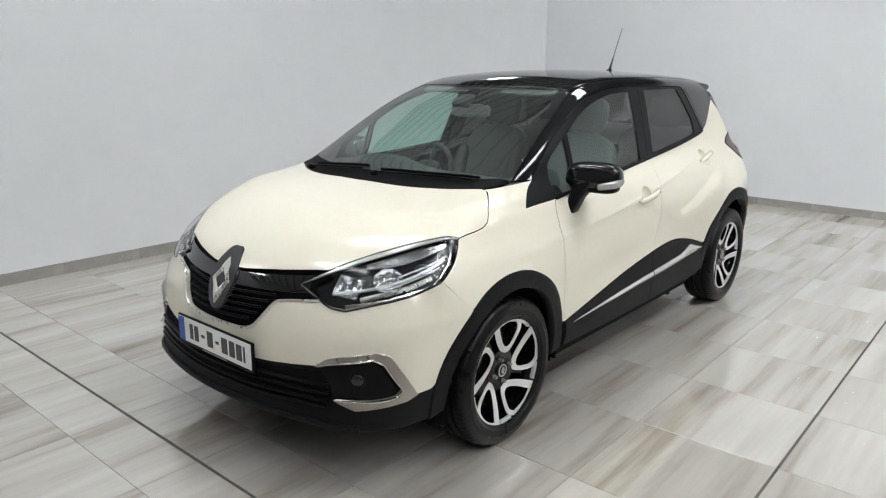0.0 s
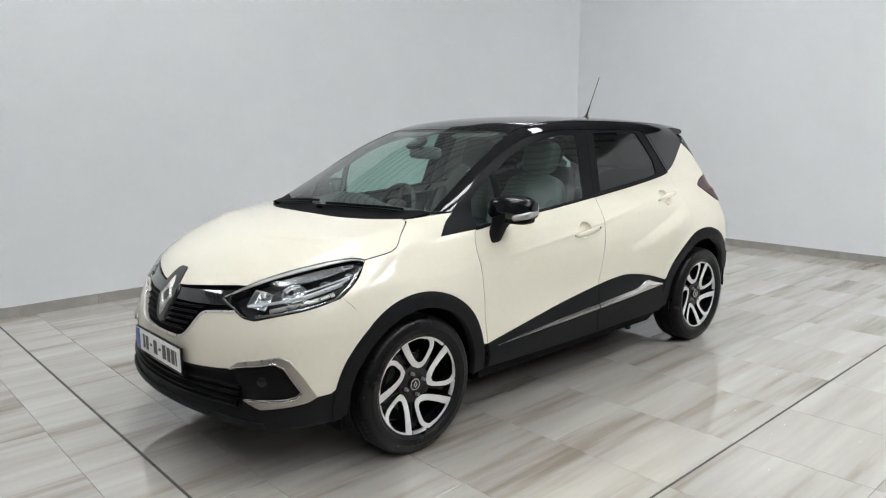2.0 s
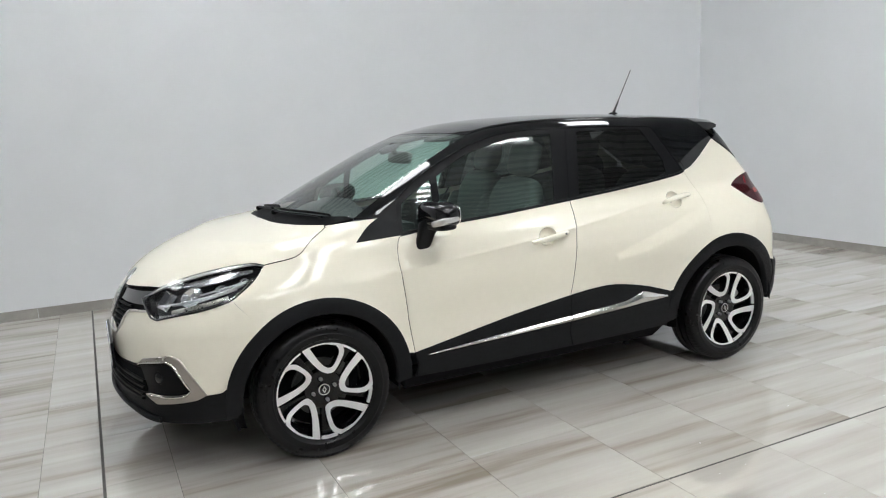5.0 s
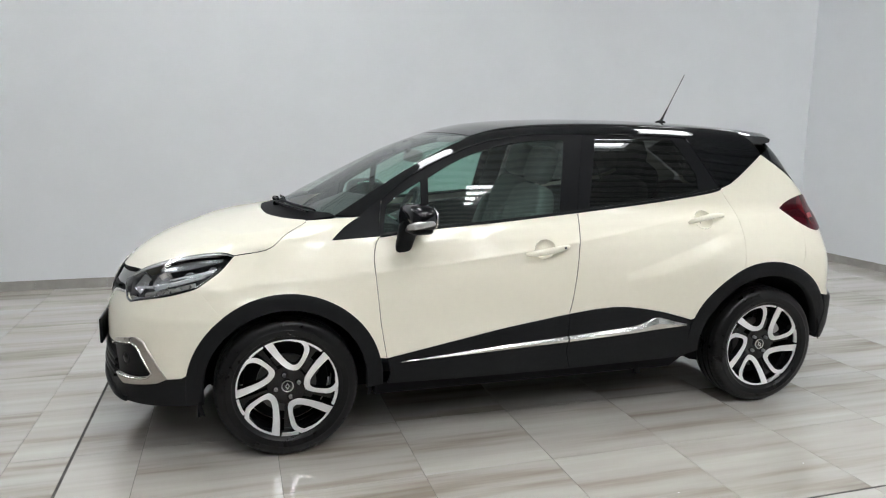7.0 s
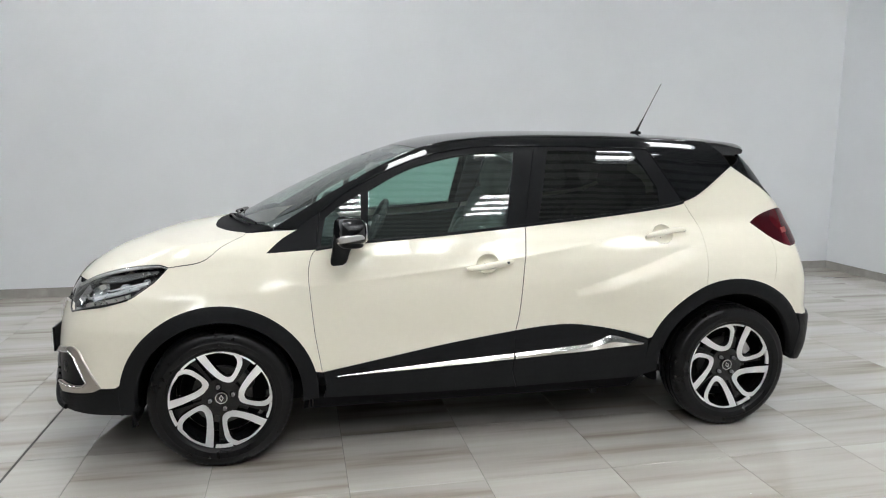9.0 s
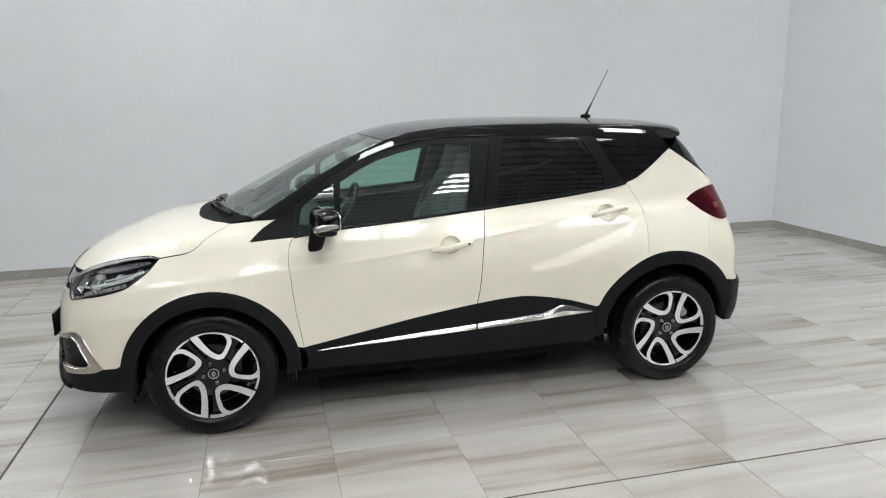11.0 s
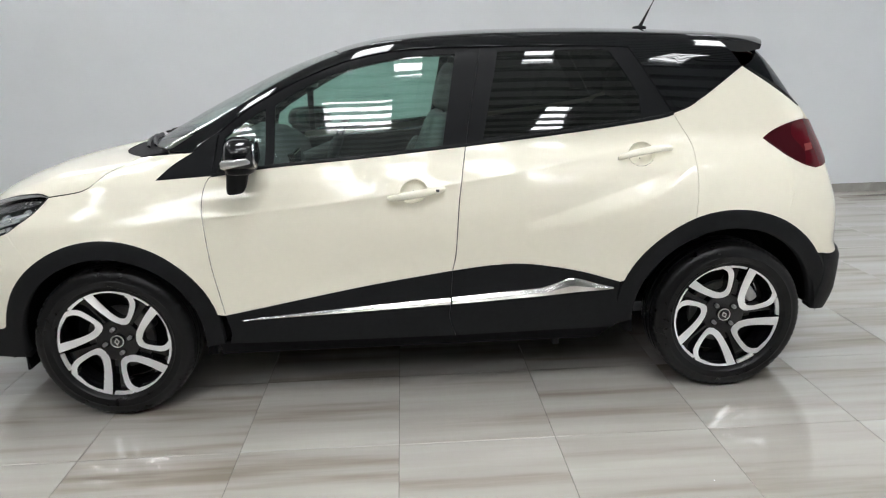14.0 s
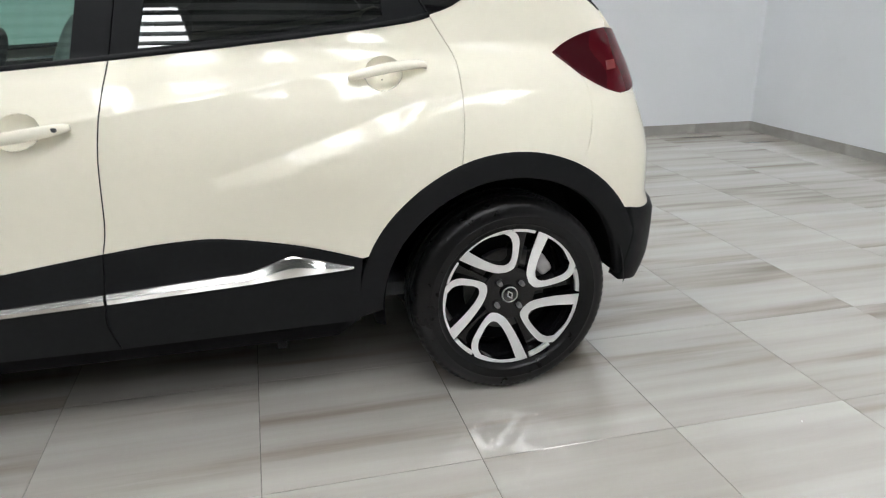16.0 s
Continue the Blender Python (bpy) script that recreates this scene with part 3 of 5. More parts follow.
# skirting of cut tiles, a piece every tile's length
PITCH_X, PITCH_Y, TILE_X, TILE_Y, JOINT_X, JOINT_Y = 0.6125, 0.608, 3.010, -1.212, -0.968, -1.824
skirt_n = tagged(new("baseboard_north"), "skirting of cut grey stone-look tiles along the wall", "", "", "structure")
skirt_e = tagged(new("baseboard_east"), "skirting of cut grey stone-look tiles along the wall", "", "", "structure")


def piece(name, x0, x1, y0, y1, z0, z1, b=0.0004):
    """A cheap block with chamfered upper edges."""
    v = [(x0, y0, z0), (x1, y0, z0), (x1, y1, z0), (x0, y1, z0), (x0, y0, z1 - b), (x1, y0, z1 - b), (x1, y1, z1 - b), (x0, y1, z1 - b),
         (x0 + b, y0 + b, z1), (x1 - b, y0 + b, z1), (x1 - b, y1 - b, z1), (x0 + b, y1 - b, z1)]
    f = [(4, 5, 9, 8), (5, 6, 10, 9), (6, 7, 11, 10), (7, 4, 8, 11), (8, 9, 10, 11), (0, 1, 5, 4), (1, 2, 6, 5), (2, 3, 7, 6), (3, 0, 4, 7)]
    me = bpy.data.meshes.new(name)
    me.from_pydata(v, [], f)
    return me


sk = piece("skirting_piece", -0.304, 0.304, -0.005, 0.005, 0, 0.088)
sk.materials.append(SKIRT)
for n in range(22):
    x = WALL_X - 0.31 - n * 0.611
    if x < X0 + 0.35:
        break
    o = new("skirting_tile", sk)
    o.parent, o.location = skirt_n, (x, WALL_Y - 0.006, 0)
for n in range(22):
    o = new("skirting_tile", sk)
    o.parent, o.location, o.rotation_euler = skirt_e, (WALL_X - 0.006, WALL_Y - 0.32 - n * 0.611, 0), (0, 0, radians(90))

# ---- floor tiles ----
pavement = tagged(new("floor_tiles"), "polished grey and beige streaked floor tiles with thin joints", "", "", "structure")
rng = random.Random(4)
xs_right = [TILE_X + PITCH_X * k for k in range(-6, 7)]
xs = [X0, *[JOINT_X - 0.262 - PITCH_X * k for k in range(10, -1, -1)], JOINT_X, *xs_right, WALL_X - 0.012]
ys_hi = [TILE_Y + PITCH_Y * k for k in range(0, 8)]
ys_lo = [JOINT_Y - PITCH_Y * k for k in range(16, 0, -1)]
ys = [Y0, *ys_lo, JOINT_Y, *ys_hi, WALL_Y - 0.012]
near, shapes, far_v, far_f = 0, {}, [], []
for i in range(len(xs) - 1):
    for j in range(len(ys) - 1):
        x0, x1, y0, y1 = xs[i], xs[i + 1], ys[j], ys[j + 1]
        if x1 - x0 < 0.03 or y1 - y0 < 0.03:
            continue
        gx0, gx1 = (0.007 if x0 == JOINT_X else 0.0011), (0.007 if x1 == JOINT_X else 0.0011)
        gy0, gy1 = (0.006 if y0 == JOINT_Y else 0.0011), (0.006 if y1 == JOINT_Y else 0.0011)
        cx, cy = (x0 + x1) / 2, (y0 + y1) / 2
        lift = rng.uniform(-0.00015, 0.00015)
        if -3.2 < cx < WALL_X and -2.9 < cy < WALL_Y and near < 300:
            near += 1
            key = tuple(round(v, 4) for v in (x1 - x0, y1 - y0, gx0, gx1, gy0, gy1))
            if key not in shapes:
                shapes[key] = piece("tile", x0 + gx0 - cx, x1 - gx1 - cx, y0 + gy0 - cy, y1 - gy1 - cy, -0.009, 0)
                shapes[key].materials.append(TILE)
            o = new("tile", shapes[key])
            o.parent, o.location = pavement, (cx, cy, lift)
        else:
            n = len(far_v)
            far_v += [(x0 + gx0, y0 + gy0, lift), (x1 - gx1, y0 + gy0, lift), (x1 - gx1, y1 - gy1, lift), (x0 + gx0, y1 - gy1, lift),
                      (x0 + gx0, y0 + gy0, -0.009), (x1 - gx1, y0 + gy0, -0.009), (x1 - gx1, y1 - gy1, -0.009), (x0 + gx0, y1 - gy1, -0.009)]
            far_f += [(n, n + 1, n + 2, n + 3), (n + 4, n + 5, n + 1, n), (n + 5, n + 6, n + 2, n + 1), (n + 6, n + 7, n + 3, n + 2), (n + 7, n + 4, n, n + 3)]
me = bpy.data.meshes.new("tile")
me.from_pydata(far_v, [], far_f)
tagged(part("tile", me, TILE, pavement), "", "", "", "stuff")
for nm, a in (("joint_strip", (JOINT_X - 0.0055, JOINT_X + 0.0055, Y0, WALL_Y - 0.012)), ("joint_strip", (X0, WALL_X - 0.012, JOINT_Y - 0.0045, JOINT_Y + 0.0045))):
    part(nm, boxed(*a, -0.0015, -0.0006 if a[0] > X0 else -0.0010), JOINT, pavement, "dark movement joint", False)

# crumbs of white dust on the tiles
bm = bmesh.new()
for n in range(26):
    x, y, r = rng.uniform(-1.6, 4.2), rng.uniform(-2.6, -0.95), rng.uniform(0.0015, 0.004)
    bmesh.ops.create_icosphere(bm, subdivisions=1, radius=r, matrix=Matrix.Translation((x, y, r * 0.4)) @ Matrix.Diagonal((1, rng.uniform(0.6, 1.4), 0.6, 1)))
tagged(part("dust_crumbs", bm, PLATE_WHITE), "small white dust crumbs lying on the floor tiles", "dust", "", "stuff")


# ---- the car ----
car = tagged(new("car"), "cream small crossover car with black roof and cladding, parked on tiles", "car")

# shared lines of the body, left side
HOOD_EDGE = [(-0.212, -0.743, 0.928), (-0.063, -0.753, 0.953), (0.013, -0.711, 0.998), (0.112, -0.639, 1.046), (0.126, -0.602, 1.059)]
LAMP_TOP = [(-0.700, -0.390, 0.785), (-0.633, -0.465, 0.833), (-0.525, -0.555, 0.880), (-0.425, -0.627, 0.908), (-0.321, -0.684, 0.927), (-0.240, -0.722, 0.934), (-0.212, -0.743, 0.928)]
LAMP_REAR = [(-0.212, -0.743, 0.928), (-0.270, -0.775, 0.880), (-0.340, -0.797, 0.832), (-0.379, -0.800, 0.806)]
LAMP_LOW = [(-0.379, -0.800, 0.806), (-0.494, -0.754, 0.771), (-0.595, -0.675, 0.745), (-0.665, -0.590, 0.719)]
LAMP_FRONT = [(-0.665, -0.590, 0.719), (-0.686, -0.535, 0.724), (-0.695, -0.480, 0.748), (-0.700, -0.390, 0.785)]
GRILLE_LOW = [(-0.690, -0.480, 0.742), (-0.759, -0.350, 0.727), (-0.775, -0.310, 0.712), (-0.800, -0.270, 0.660), (-0.820, -0.230, 0.615), (-0.833, -0.180, 0.598), (-0.843, -0.090, 0.593), (-0.846, 0, 0.592)]
HOOD_NOSE = [(-0.766, 0.0, 0.80), (-0.757, -0.10, 0.80), (-0.710, -0.28, 0.818), (-0.655, -0.415, 0.831), (-0.633, -0.465, 0.833)]
DOOR_FRONT = [(0.466, 0.428), (0.448, 0.54), (0.435, 0.624), (0.419, 0.793), (0.412, 0.904), (0.428, 0.980), (0.451, 1.008)]
DOOR_MID = [(1.419, 0.580), (1.436, 0.665), (1.451, 0.866), (1.472, 1.000), (1.492, 1.094)]
DOOR_REAR = [(2.377, 1.194), (2.402, 1.150), (2.437, 1.091), (2.447, 1.062), (2.445, 0.915), (2.428, 0.774)]
BELT_F = [(0.451, 1.008), (0.678, 1.036), (1.096, 1.063), (1.492, 1.094)]
BELT_R = [(1.492, 1.094), (1.800, 1.122), (2.129, 1.156), (2.316, 1.180), (2.377, 1.194)]
CLAD_F = [(0.466, 0.428), (0.797, 0.485), (1.077, 0.532), (1.419, 0.580)]
CLAD_R = [(1.419, 0.580), (1.593, 0.598), (1.739, 0.598), (1.947, 0.561), (2.129, 0.507)]
DLO_TOP = [(0.475, 1.172), (0.601, 1.264), (0.714, 1.325), (0.829, 1.378), (0.974, 1.432), (1.119, 1.465), (1.265, 1.482), (1.41, 1.487), (1.573, 1.487)]
DLO_TOP_R = [(1.573, 1.487), (1.857, 1.484), (2.132, 1.475), (2.205, 1.469)]
SCREEN_SIDE = [(0.254, -0.664), (0.420, -0.630), (0.620, -0.592), (0.820, -0.552), (0.975, -0.508)]
GUTTER = [(0.975, -0.508), (1.10, -0.520), (1.35, -0.532), (1.70, -0.535), (2.10, -0.530), (2.40, -0.520), (2.60, -0.505)]
FA, RA, FC, RC = 0.442, 0.476, 0.0, 2.590


def on_side(points):
    """Side-view points as places on the left flank."""
    return [tuple(p) for p in skin("side", np.array(points, float))]


def settle_edge(points, n):
    """A smooth edge through points near the skin, set down on it."""
    p = spline(points, 0.01)
    p = p[np.linspace(0, len(p) - 1, n).round().astype(int)]
    way = -body_normal(p)
    return [tuple(q) for q in onto_body(p - 0.15 * way, way, 0.40)]


HOOD_EDGE = settle_edge(HOOD_EDGE, 13)
LAMP_TOP = settle_edge(LAMP_TOP, 13)
LAMP_TOP[-1] = LAMP_REAR[0] = HOOD_EDGE[0]
HOOD_NOSE = settle_edge(HOOD_NOSE, 9)
HOOD_NOSE[0] = (HOOD_NOSE[0][0], 0.0, HOOD_NOSE[0][2])
lamp_tip = min(range(13), key=lambda n: math.dist(LAMP_TOP[n], HOOD_NOSE[-1]))
LAMP_TOP[lamp_tip] = HOOD_NOSE[-1]
SCREEN_SIDE = [tuple(p) for p in skin("top", np.array(SCREEN_SIDE))]
gutter = [tuple(p) for p in skin("top", np.array(GUTTER))]
rev = lambda run: list(run)[::-1]

# painted panels
hood_rear = [(0.126, -0.602), (0.022, -0.454), (-0.046, -0.27), (-0.066, 0.0)]
panel("bonnet", "top", [HOOD_NOSE, LAMP_TOP[lamp_tip:], HOOD_EDGE, [HOOD_EDGE[-1], *hood_rear[1:]]], CREAM, car, mirrored=True, h=0.022, gap=0.0024)
both("front_fender", "side", [arc(FC, FA, 166, 53), [(-0.277, 0.683), (-0.335, 0.752), (-0.379, 0.806)], rev(LAMP_REAR), HOOD_EDGE,
                              [HOOD_EDGE[-1], (0.235, 1.086), (0.366, 1.094)], [(0.366, 1.094), (0.290, 1.050), (0.224, 0.995)], [(0.224, 0.995), (0.451, 1.008)],
                              rev(DOOR_FRONT), [(0.466, 0.428), (0.429, 0.435)]], CREAM, car, h=0.022, gap=0.0022)
bumper_low = [(-0.522, -0.804, 0.402), (-0.457, -0.823, 0.405), (-0.436, -0.83, 0.420)]
fog_outer = [(-0.522, -0.804, 0.402), (-0.570, -0.780, 0.495), (-0.606, -0.752, 0.562), (-0.640, -0.722, 0.578), (-0.742, -0.565, 0.543), (-0.760, -0.530, 0.513)]
panel("front_bumper", "front", [rev(GRILLE_LOW), [(-0.690, -0.480, 0.742), (-0.680, -0.54, 0.724), (-0.665, -0.590, 0.719)], rev(LAMP_LOW),
                                               on_side([(-0.379, 0.806), (-0.335, 0.752), (-0.277, 0.683)]),
                                               on_side(arc(FC, FA, 53, 12)), rev(bumper_low), fog_outer,
                                               [(-0.760, -0.530, 0.513), (-0.800, -0.40, 0.500), (-0.834, -0.26, 0.490), (-0.852, 0, 0.485)]], CREAM, car, mirrored=True, h=0.024, gap=0.0008)


def ellipse(cx, cz, rx, rz, n=20, tilt=0.1):
    pts = [(cx + rx * math.cos(a), cz + rz * math.sin(a) + tilt * rx * math.cos(a)) for a in np.linspace(0, 2 * math.pi, n)]
    return [pts]


CUP_F, CUP_R = (1.268, 0.924, 0.055, 0.044), (2.222, 1.038, 0.055, 0.044)
doors_f = both("front_door", "side", [rev(DOOR_FRONT)[::-1], BELT_F, rev(DOOR_MID), rev(CLAD_F)], CREAM, car, holes=[ellipse(*CUP_F)], h=0.026, creased=True, gap=0.0030)
doors_r = both("rear_door", "side", [DOOR_MID, BELT_R, DOOR_REAR, rev(arc(RC, RA, 23, 70)), [(2.152, 0.514), (2.129, 0.507)], rev(CLAD_R)], CREAM, car, holes=[ellipse(*CUP_R)], h=0.026, creased=True, gap=0.0030)
QUARTER_TOP = [(2.377, 1.194), (2.450, 1.218), (2.533, 1.266), (2.700, 1.378)]
QUARTER_BACK = [(2.700, 1.378), (2.824, 1.297), (2.905, 1.243), (2.965, 1.202)]
TAIL_TOP = on_side([(2.765, 1.080), (2.827, 1.114), (2.910, 1.141), (2.975, 1.149)]) + [(3.030, -0.60, 1.140)]
TAIL_LOW_EDGE = on_side([(2.765, 1.080), (2.850, 1.010), (2.925, 0.970), (2.975, 0.956)])
TAIL_IN = [TAIL_LOW_EDGE[-1], (3.050, -0.70, 0.972), (3.10, -0.62, 1.05), (3.07, -0.59, 1.115), (3.030, -0.60, 1.140)]
both("quarter_panel", "side", [rev(DOOR_REAR), QUARTER_TOP, QUARTER_BACK, [(2.965, 1.202), (2.985, 1.150)], rev(TAIL_TOP[:4]), TAIL_LOW_EDGE[:2],
                               [(2.850, 1.010), (2.866, 0.930), (2.835, 0.790), (2.818, 0.745)], rev(arc(RC, RA, 70, 118))], CREAM, car, h=0.024, gap=0.0020)
panel("rear_bumper", "rear", [[(3.23, 0, 0.80), (3.15, -0.45, 0.83), (3.09, -0.66, 0.93), TAIL_LOW_EDGE[-1]], rev(TAIL_LOW_EDGE[1:]),
                                            on_side([(2.850, 1.010), (2.866, 0.930), (2.835, 0.790), (2.818, 0.745)]),
                                            on_side(arc(RC, RA, 118, 146)), [(2.985, -0.81, 0.594), (3.05, -0.78, 0.580), (3.13, -0.70, 0.584), (3.21, -0.4, 0.60), (3.24, 0, 0.61)]],
                    CREAM, car, mirrored=True, h=0.03, gap=0.0006)
tailgate = panel("tailgate", "rear", [[(3.10, 0, 1.150), (3.02, -0.45, 1.17), (2.965, -0.57, 1.202)], [(2.965, -0.57, 1.202), (3.00, -0.60, 1.160), (3.030, -0.60, 1.140)],
                                      rev(TAIL_IN), [TAIL_LOW_EDGE[-1], (3.09, -0.66, 0.93), (3.15, -0.45, 0.83), (3.23, 0, 0.80)]], CREAM, car, mirrored=True, h=0.03)
panel("rear_window", "rear", [[(2.86, 0, 1.46), (2.80, -0.42, 1.46), (2.77, -0.50, 1.45), (2.705, -0.60, 1.38)], [(2.705, -0.60, 1.38), (2.824, -0.60, 1.30), (2.965, -0.57, 1.202)],
                              [(2.965, -0.57, 1.202), (3.02, -0.45, 1.17), (3.10, 0, 1.150)]], BLACK_GLASS, tailgate, mirrored=True, h=0.03)

# roof, pillars, glass
SCREEN_TOP = [(0.975, -0.508), (0.948, -0.345), (0.917, -0.13), (0.910, 0.0)]
panel("roof", "top", [rev(SCREEN_TOP), GUTTER, [(2.60, -0.505), (2.64, -0.2), (2.65, 0)]], ROOF_BLACK, car, "glossy black painted roof", mirrored=True, h=0.035)
both("roof_rail", "side", [[(0.366, 1.094), SCREEN_SIDE[0]], SCREEN_SIDE, gutter, [gutter[-1], (2.66, -0.5, 1.44), (2.700, -0.58, 1.378)], rev(QUARTER_TOP[1:]),
                           [QUARTER_TOP[1], QUARTER_TOP[0]], [(2.377, 1.194), (2.205, 1.469)], rev(DLO_TOP_R), rev(DLO_TOP), [(0.475, 1.172), (0.400, 1.125), (0.366, 1.094)]],
     ROOF_BLACK, car, "glossy black pillar and roof side", h=0.022)
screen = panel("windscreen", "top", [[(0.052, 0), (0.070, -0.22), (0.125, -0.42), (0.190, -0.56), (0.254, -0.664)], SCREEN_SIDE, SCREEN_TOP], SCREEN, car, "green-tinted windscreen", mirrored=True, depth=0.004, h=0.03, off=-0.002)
screen.visible_shadow = False
panel("cowl", "top", [rev(hood_rear), [(0.126, -0.602), (0.205, -0.650), (0.254, -0.664)], [(0.254, -0.664), (0.190, -0.56), (0.125, -0.42), (0.070, -0.22), (0.052, 0)]], COWL, car, "black plastic scuttle panel", mirrored=True, off=-0.004)
both("mirror_triangle", "side", [[(0.224, 0.995), (0.290, 1.050), (0.366, 1.094)], [(0.366, 1.094), (0.400, 1.125), (0.475, 1.172)], [(0.475, 1.172), (0.462, 1.10), (0.451, 1.008)], [(0.451, 1.008), (0.224, 0.995)]], TRIM, car, "satin black corner trim")
VENT = [[(0.470, 1.024), (0.500, 1.150)], [(0.500, 1.150), (0.560, 1.196), (0.672, 1.262)], [(0.672, 1.262), (0.664, 1.042)], [(0.664, 1.042), (0.470, 1.024)]]
PANE_F = [[(0.700, 1.046), (0.712, 1.275)], [(0.712, 1.275), (0.828, 1.340), (0.943, 1.388), (1.115, 1.431), (1.290, 1.454), (1.462, 1.460)], [(1.462, 1.460), (1.395, 1.096)], [(1.395, 1.096), (1.096, 1.075), (0.700, 1.046)]]
FRAME_F = [BELT_F, [(1.492, 1.094), (1.530, 1.300), (1.573, 1.487)], rev(DLO_TOP), [(0.475, 1.172), (0.462, 1.10), (0.451, 1.008)]]
PANE_R = [[(1.645, 1.465), (2.060, 1.463), (2.120, 1.455)], [(2.120, 1.455), (2.190, 1.350), (2.236, 1.270)], [(2.236, 1.270), (2.238, 1.195)], [(2.238, 1.195), (2.130, 1.174), (1.566, 1.118)], [(1.566, 1.118), (1.645, 1.465)]]
FRAME_R = [BELT_R, [(2.377, 1.194), (2.205, 1.469)], rev(DLO_TOP_R), rev([(1.492, 1.094), (1.530, 1.300), (1.573, 1.487)])]
both("window_frame", "side", FRAME_F, TRIM, doors_f, "satin black window frame", holes=[VENT, PANE_F], off=-0.005, h=0.02)
both("window_frame", "side", FRAME_R, TRIM, doors_r, "satin black window frame", holes=[PANE_R], off=-0.005, h=0.02)
for nm, runs, mat, doors, lab in (("vent_pane", VENT, GREEN, doors_f, "small fixed glass"), ("window_pane", PANE_F, GREEN, doors_f, "green-tinted glass"), ("window_pane", PANE_R, PRIVACY, doors_r, "dark privacy glass")):
    for ob in both(nm, "side", runs, mat, doors, lab, off=-0.011, depth=0.004, gap=-0.004, h=0.035, ruled=True):
        ob.visible_shadow = mat is PRIVACY
QUARTER_PANE = [[(2.240, 1.462), (2.330, 1.458), (2.460, 1.424), (2.540, 1.370), (2.585, 1.322)], [(2.585, 1.322), (2.480, 1.252), (2.392, 1.207)], [(2.392, 1.207), (2.240, 1.462)]]
both("quarter_window", "side", QUARTER_PANE, BLACK_GLASS, car, "dark privacy glass behind the rear door", off=0.0015, depth=0.002)
for doors, run in ((doors_f, BELT_F), (doors_r, BELT_R)):
    pts = skin("side", spline(run, 0.03))
    for k, d in enumerate(doors):
        part("belt_seal", ribbon_mesh(pts, 0.016, 0.005, other_side=k == 1), TRIM, d)

# cladding
both("front_arch_trim", "side", [arc(FC, FA + 0.004, -8, 186, 40), rev(arc(FC, 0.375, -8, 186, 40))], PLASTIC, car, "grained black wheel-arch trim", off=0.006, depth=0.03, h=0.024, round_edge=0.006)
both("rear_arch_trim", "side", [arc(RC, RA + 0.004, -2, 176, 40), rev(arc(RC, 0.405, -2, 176, 40))], PLASTIC, car, "grained black wheel-arch trim", off=0.006, depth=0.03, h=0.024, round_edge=0.006)
CLAD_BOTTOM_F = [(0.470, 0.300), (0.900, 0.292), (1.428, 0.290)]
both("lower_cladding", "side", [CLAD_F, [(1.419, 0.580), (1.408, 0.440), (1.402, 0.380), (1.428, 0.290)], rev(CLAD_BOTTOM_F), [(0.470, 0.300), (0.482, 0.360), (0.466, 0.428)]], PLASTIC, doors_f, "grained black lower door cladding", off=0.006, h=0.03, round_edge=0.004, gap=0.004)
both("lower_cladding", "side", [CLAD_R, [(2.129, 0.507), (2.118, 0.400), (2.116, 0.300)], [(2.116, 0.300), (1.428, 0.290)], [(1.428, 0.290), (1.402, 0.380), (1.408, 0.440), (1.419, 0.580)]], PLASTIC, doors_r, "grained black lower door cladding", off=0.006, h=0.03, round_edge=0.004, gap=0.004)
both("sill", "side", [[(0.42, 0.296), (2.13, 0.300)], [(2.13, 0.300), (2.05, 0.225)], [(2.05, 0.225), (0.42, 0.225)], [(0.42, 0.225), (0.42, 0.296)]], DARK, car, off=-0.022, h=0.05)


def moulding(top, low, other_side):
    """A chrome door moulding of two facets that meet in a ridge."""
    xs = np.linspace(top[0][0], top[-1][0], 90)
    up, down = np.interp(xs, *np.array(top).T), np.interp(xs, *np.array(low).T)
    kernel = np.hanning(9)[1:-1] / np.hanning(9)[1:-1].sum()
    up = np.convolve(np.pad(up, 3, "edge"), kernel, "valid")
    up = np.maximum(up, down + 0.002)
    tall = up - down
    rows = []
    for share, off in ((0.0, 0.004), (0.0, 0.009), (0.06, 0.012), (0.48, 0.0165), (0.52, 0.0165), (0.93, 0.011), (1.0, 0.008), (1.0, 0.003)):
        p = skin("side", np.stack([xs, down + share * tall], 1))
        rise = np.where(off > 0.0095, 0.0095 + (off - 0.0095) * np.clip(tall / 0.022, 0.2, 1.6), off)
        rows.append((p + body_normal(p) * rise[:, None]) * (1, -1 if other_side else 1, 1))
    me = grid_mesh("moulding", np.stack(rows, 1), closed=True, caps=True)
    me.set_sharp_from_angle(angle=radians(12))
    return me


for k in (0, 1):
    part("chrome_strip", moulding([(0.536, 0.410), (0.700, 0.424), (1.050, 0.449), (1.405, 0.470)], [(0.536, 0.406), (1.050, 0.424), (1.405, 0.439)], k == 1), STRIP, doors_f[k], "bright chrome door moulding")
    part("chrome_strip", moulding([(1.414, 0.471), (1.600, 0.484), (1.800, 0.497), (1.860, 0.515), (1.905, 0.533), (1.930, 0.535), (2.100, 0.489)], [(1.414, 0.439), (1.760, 0.457), (2.100, 0.480)], k == 1), STRIP, doors_r[k], "bright chrome door moulding flaring to the rear")

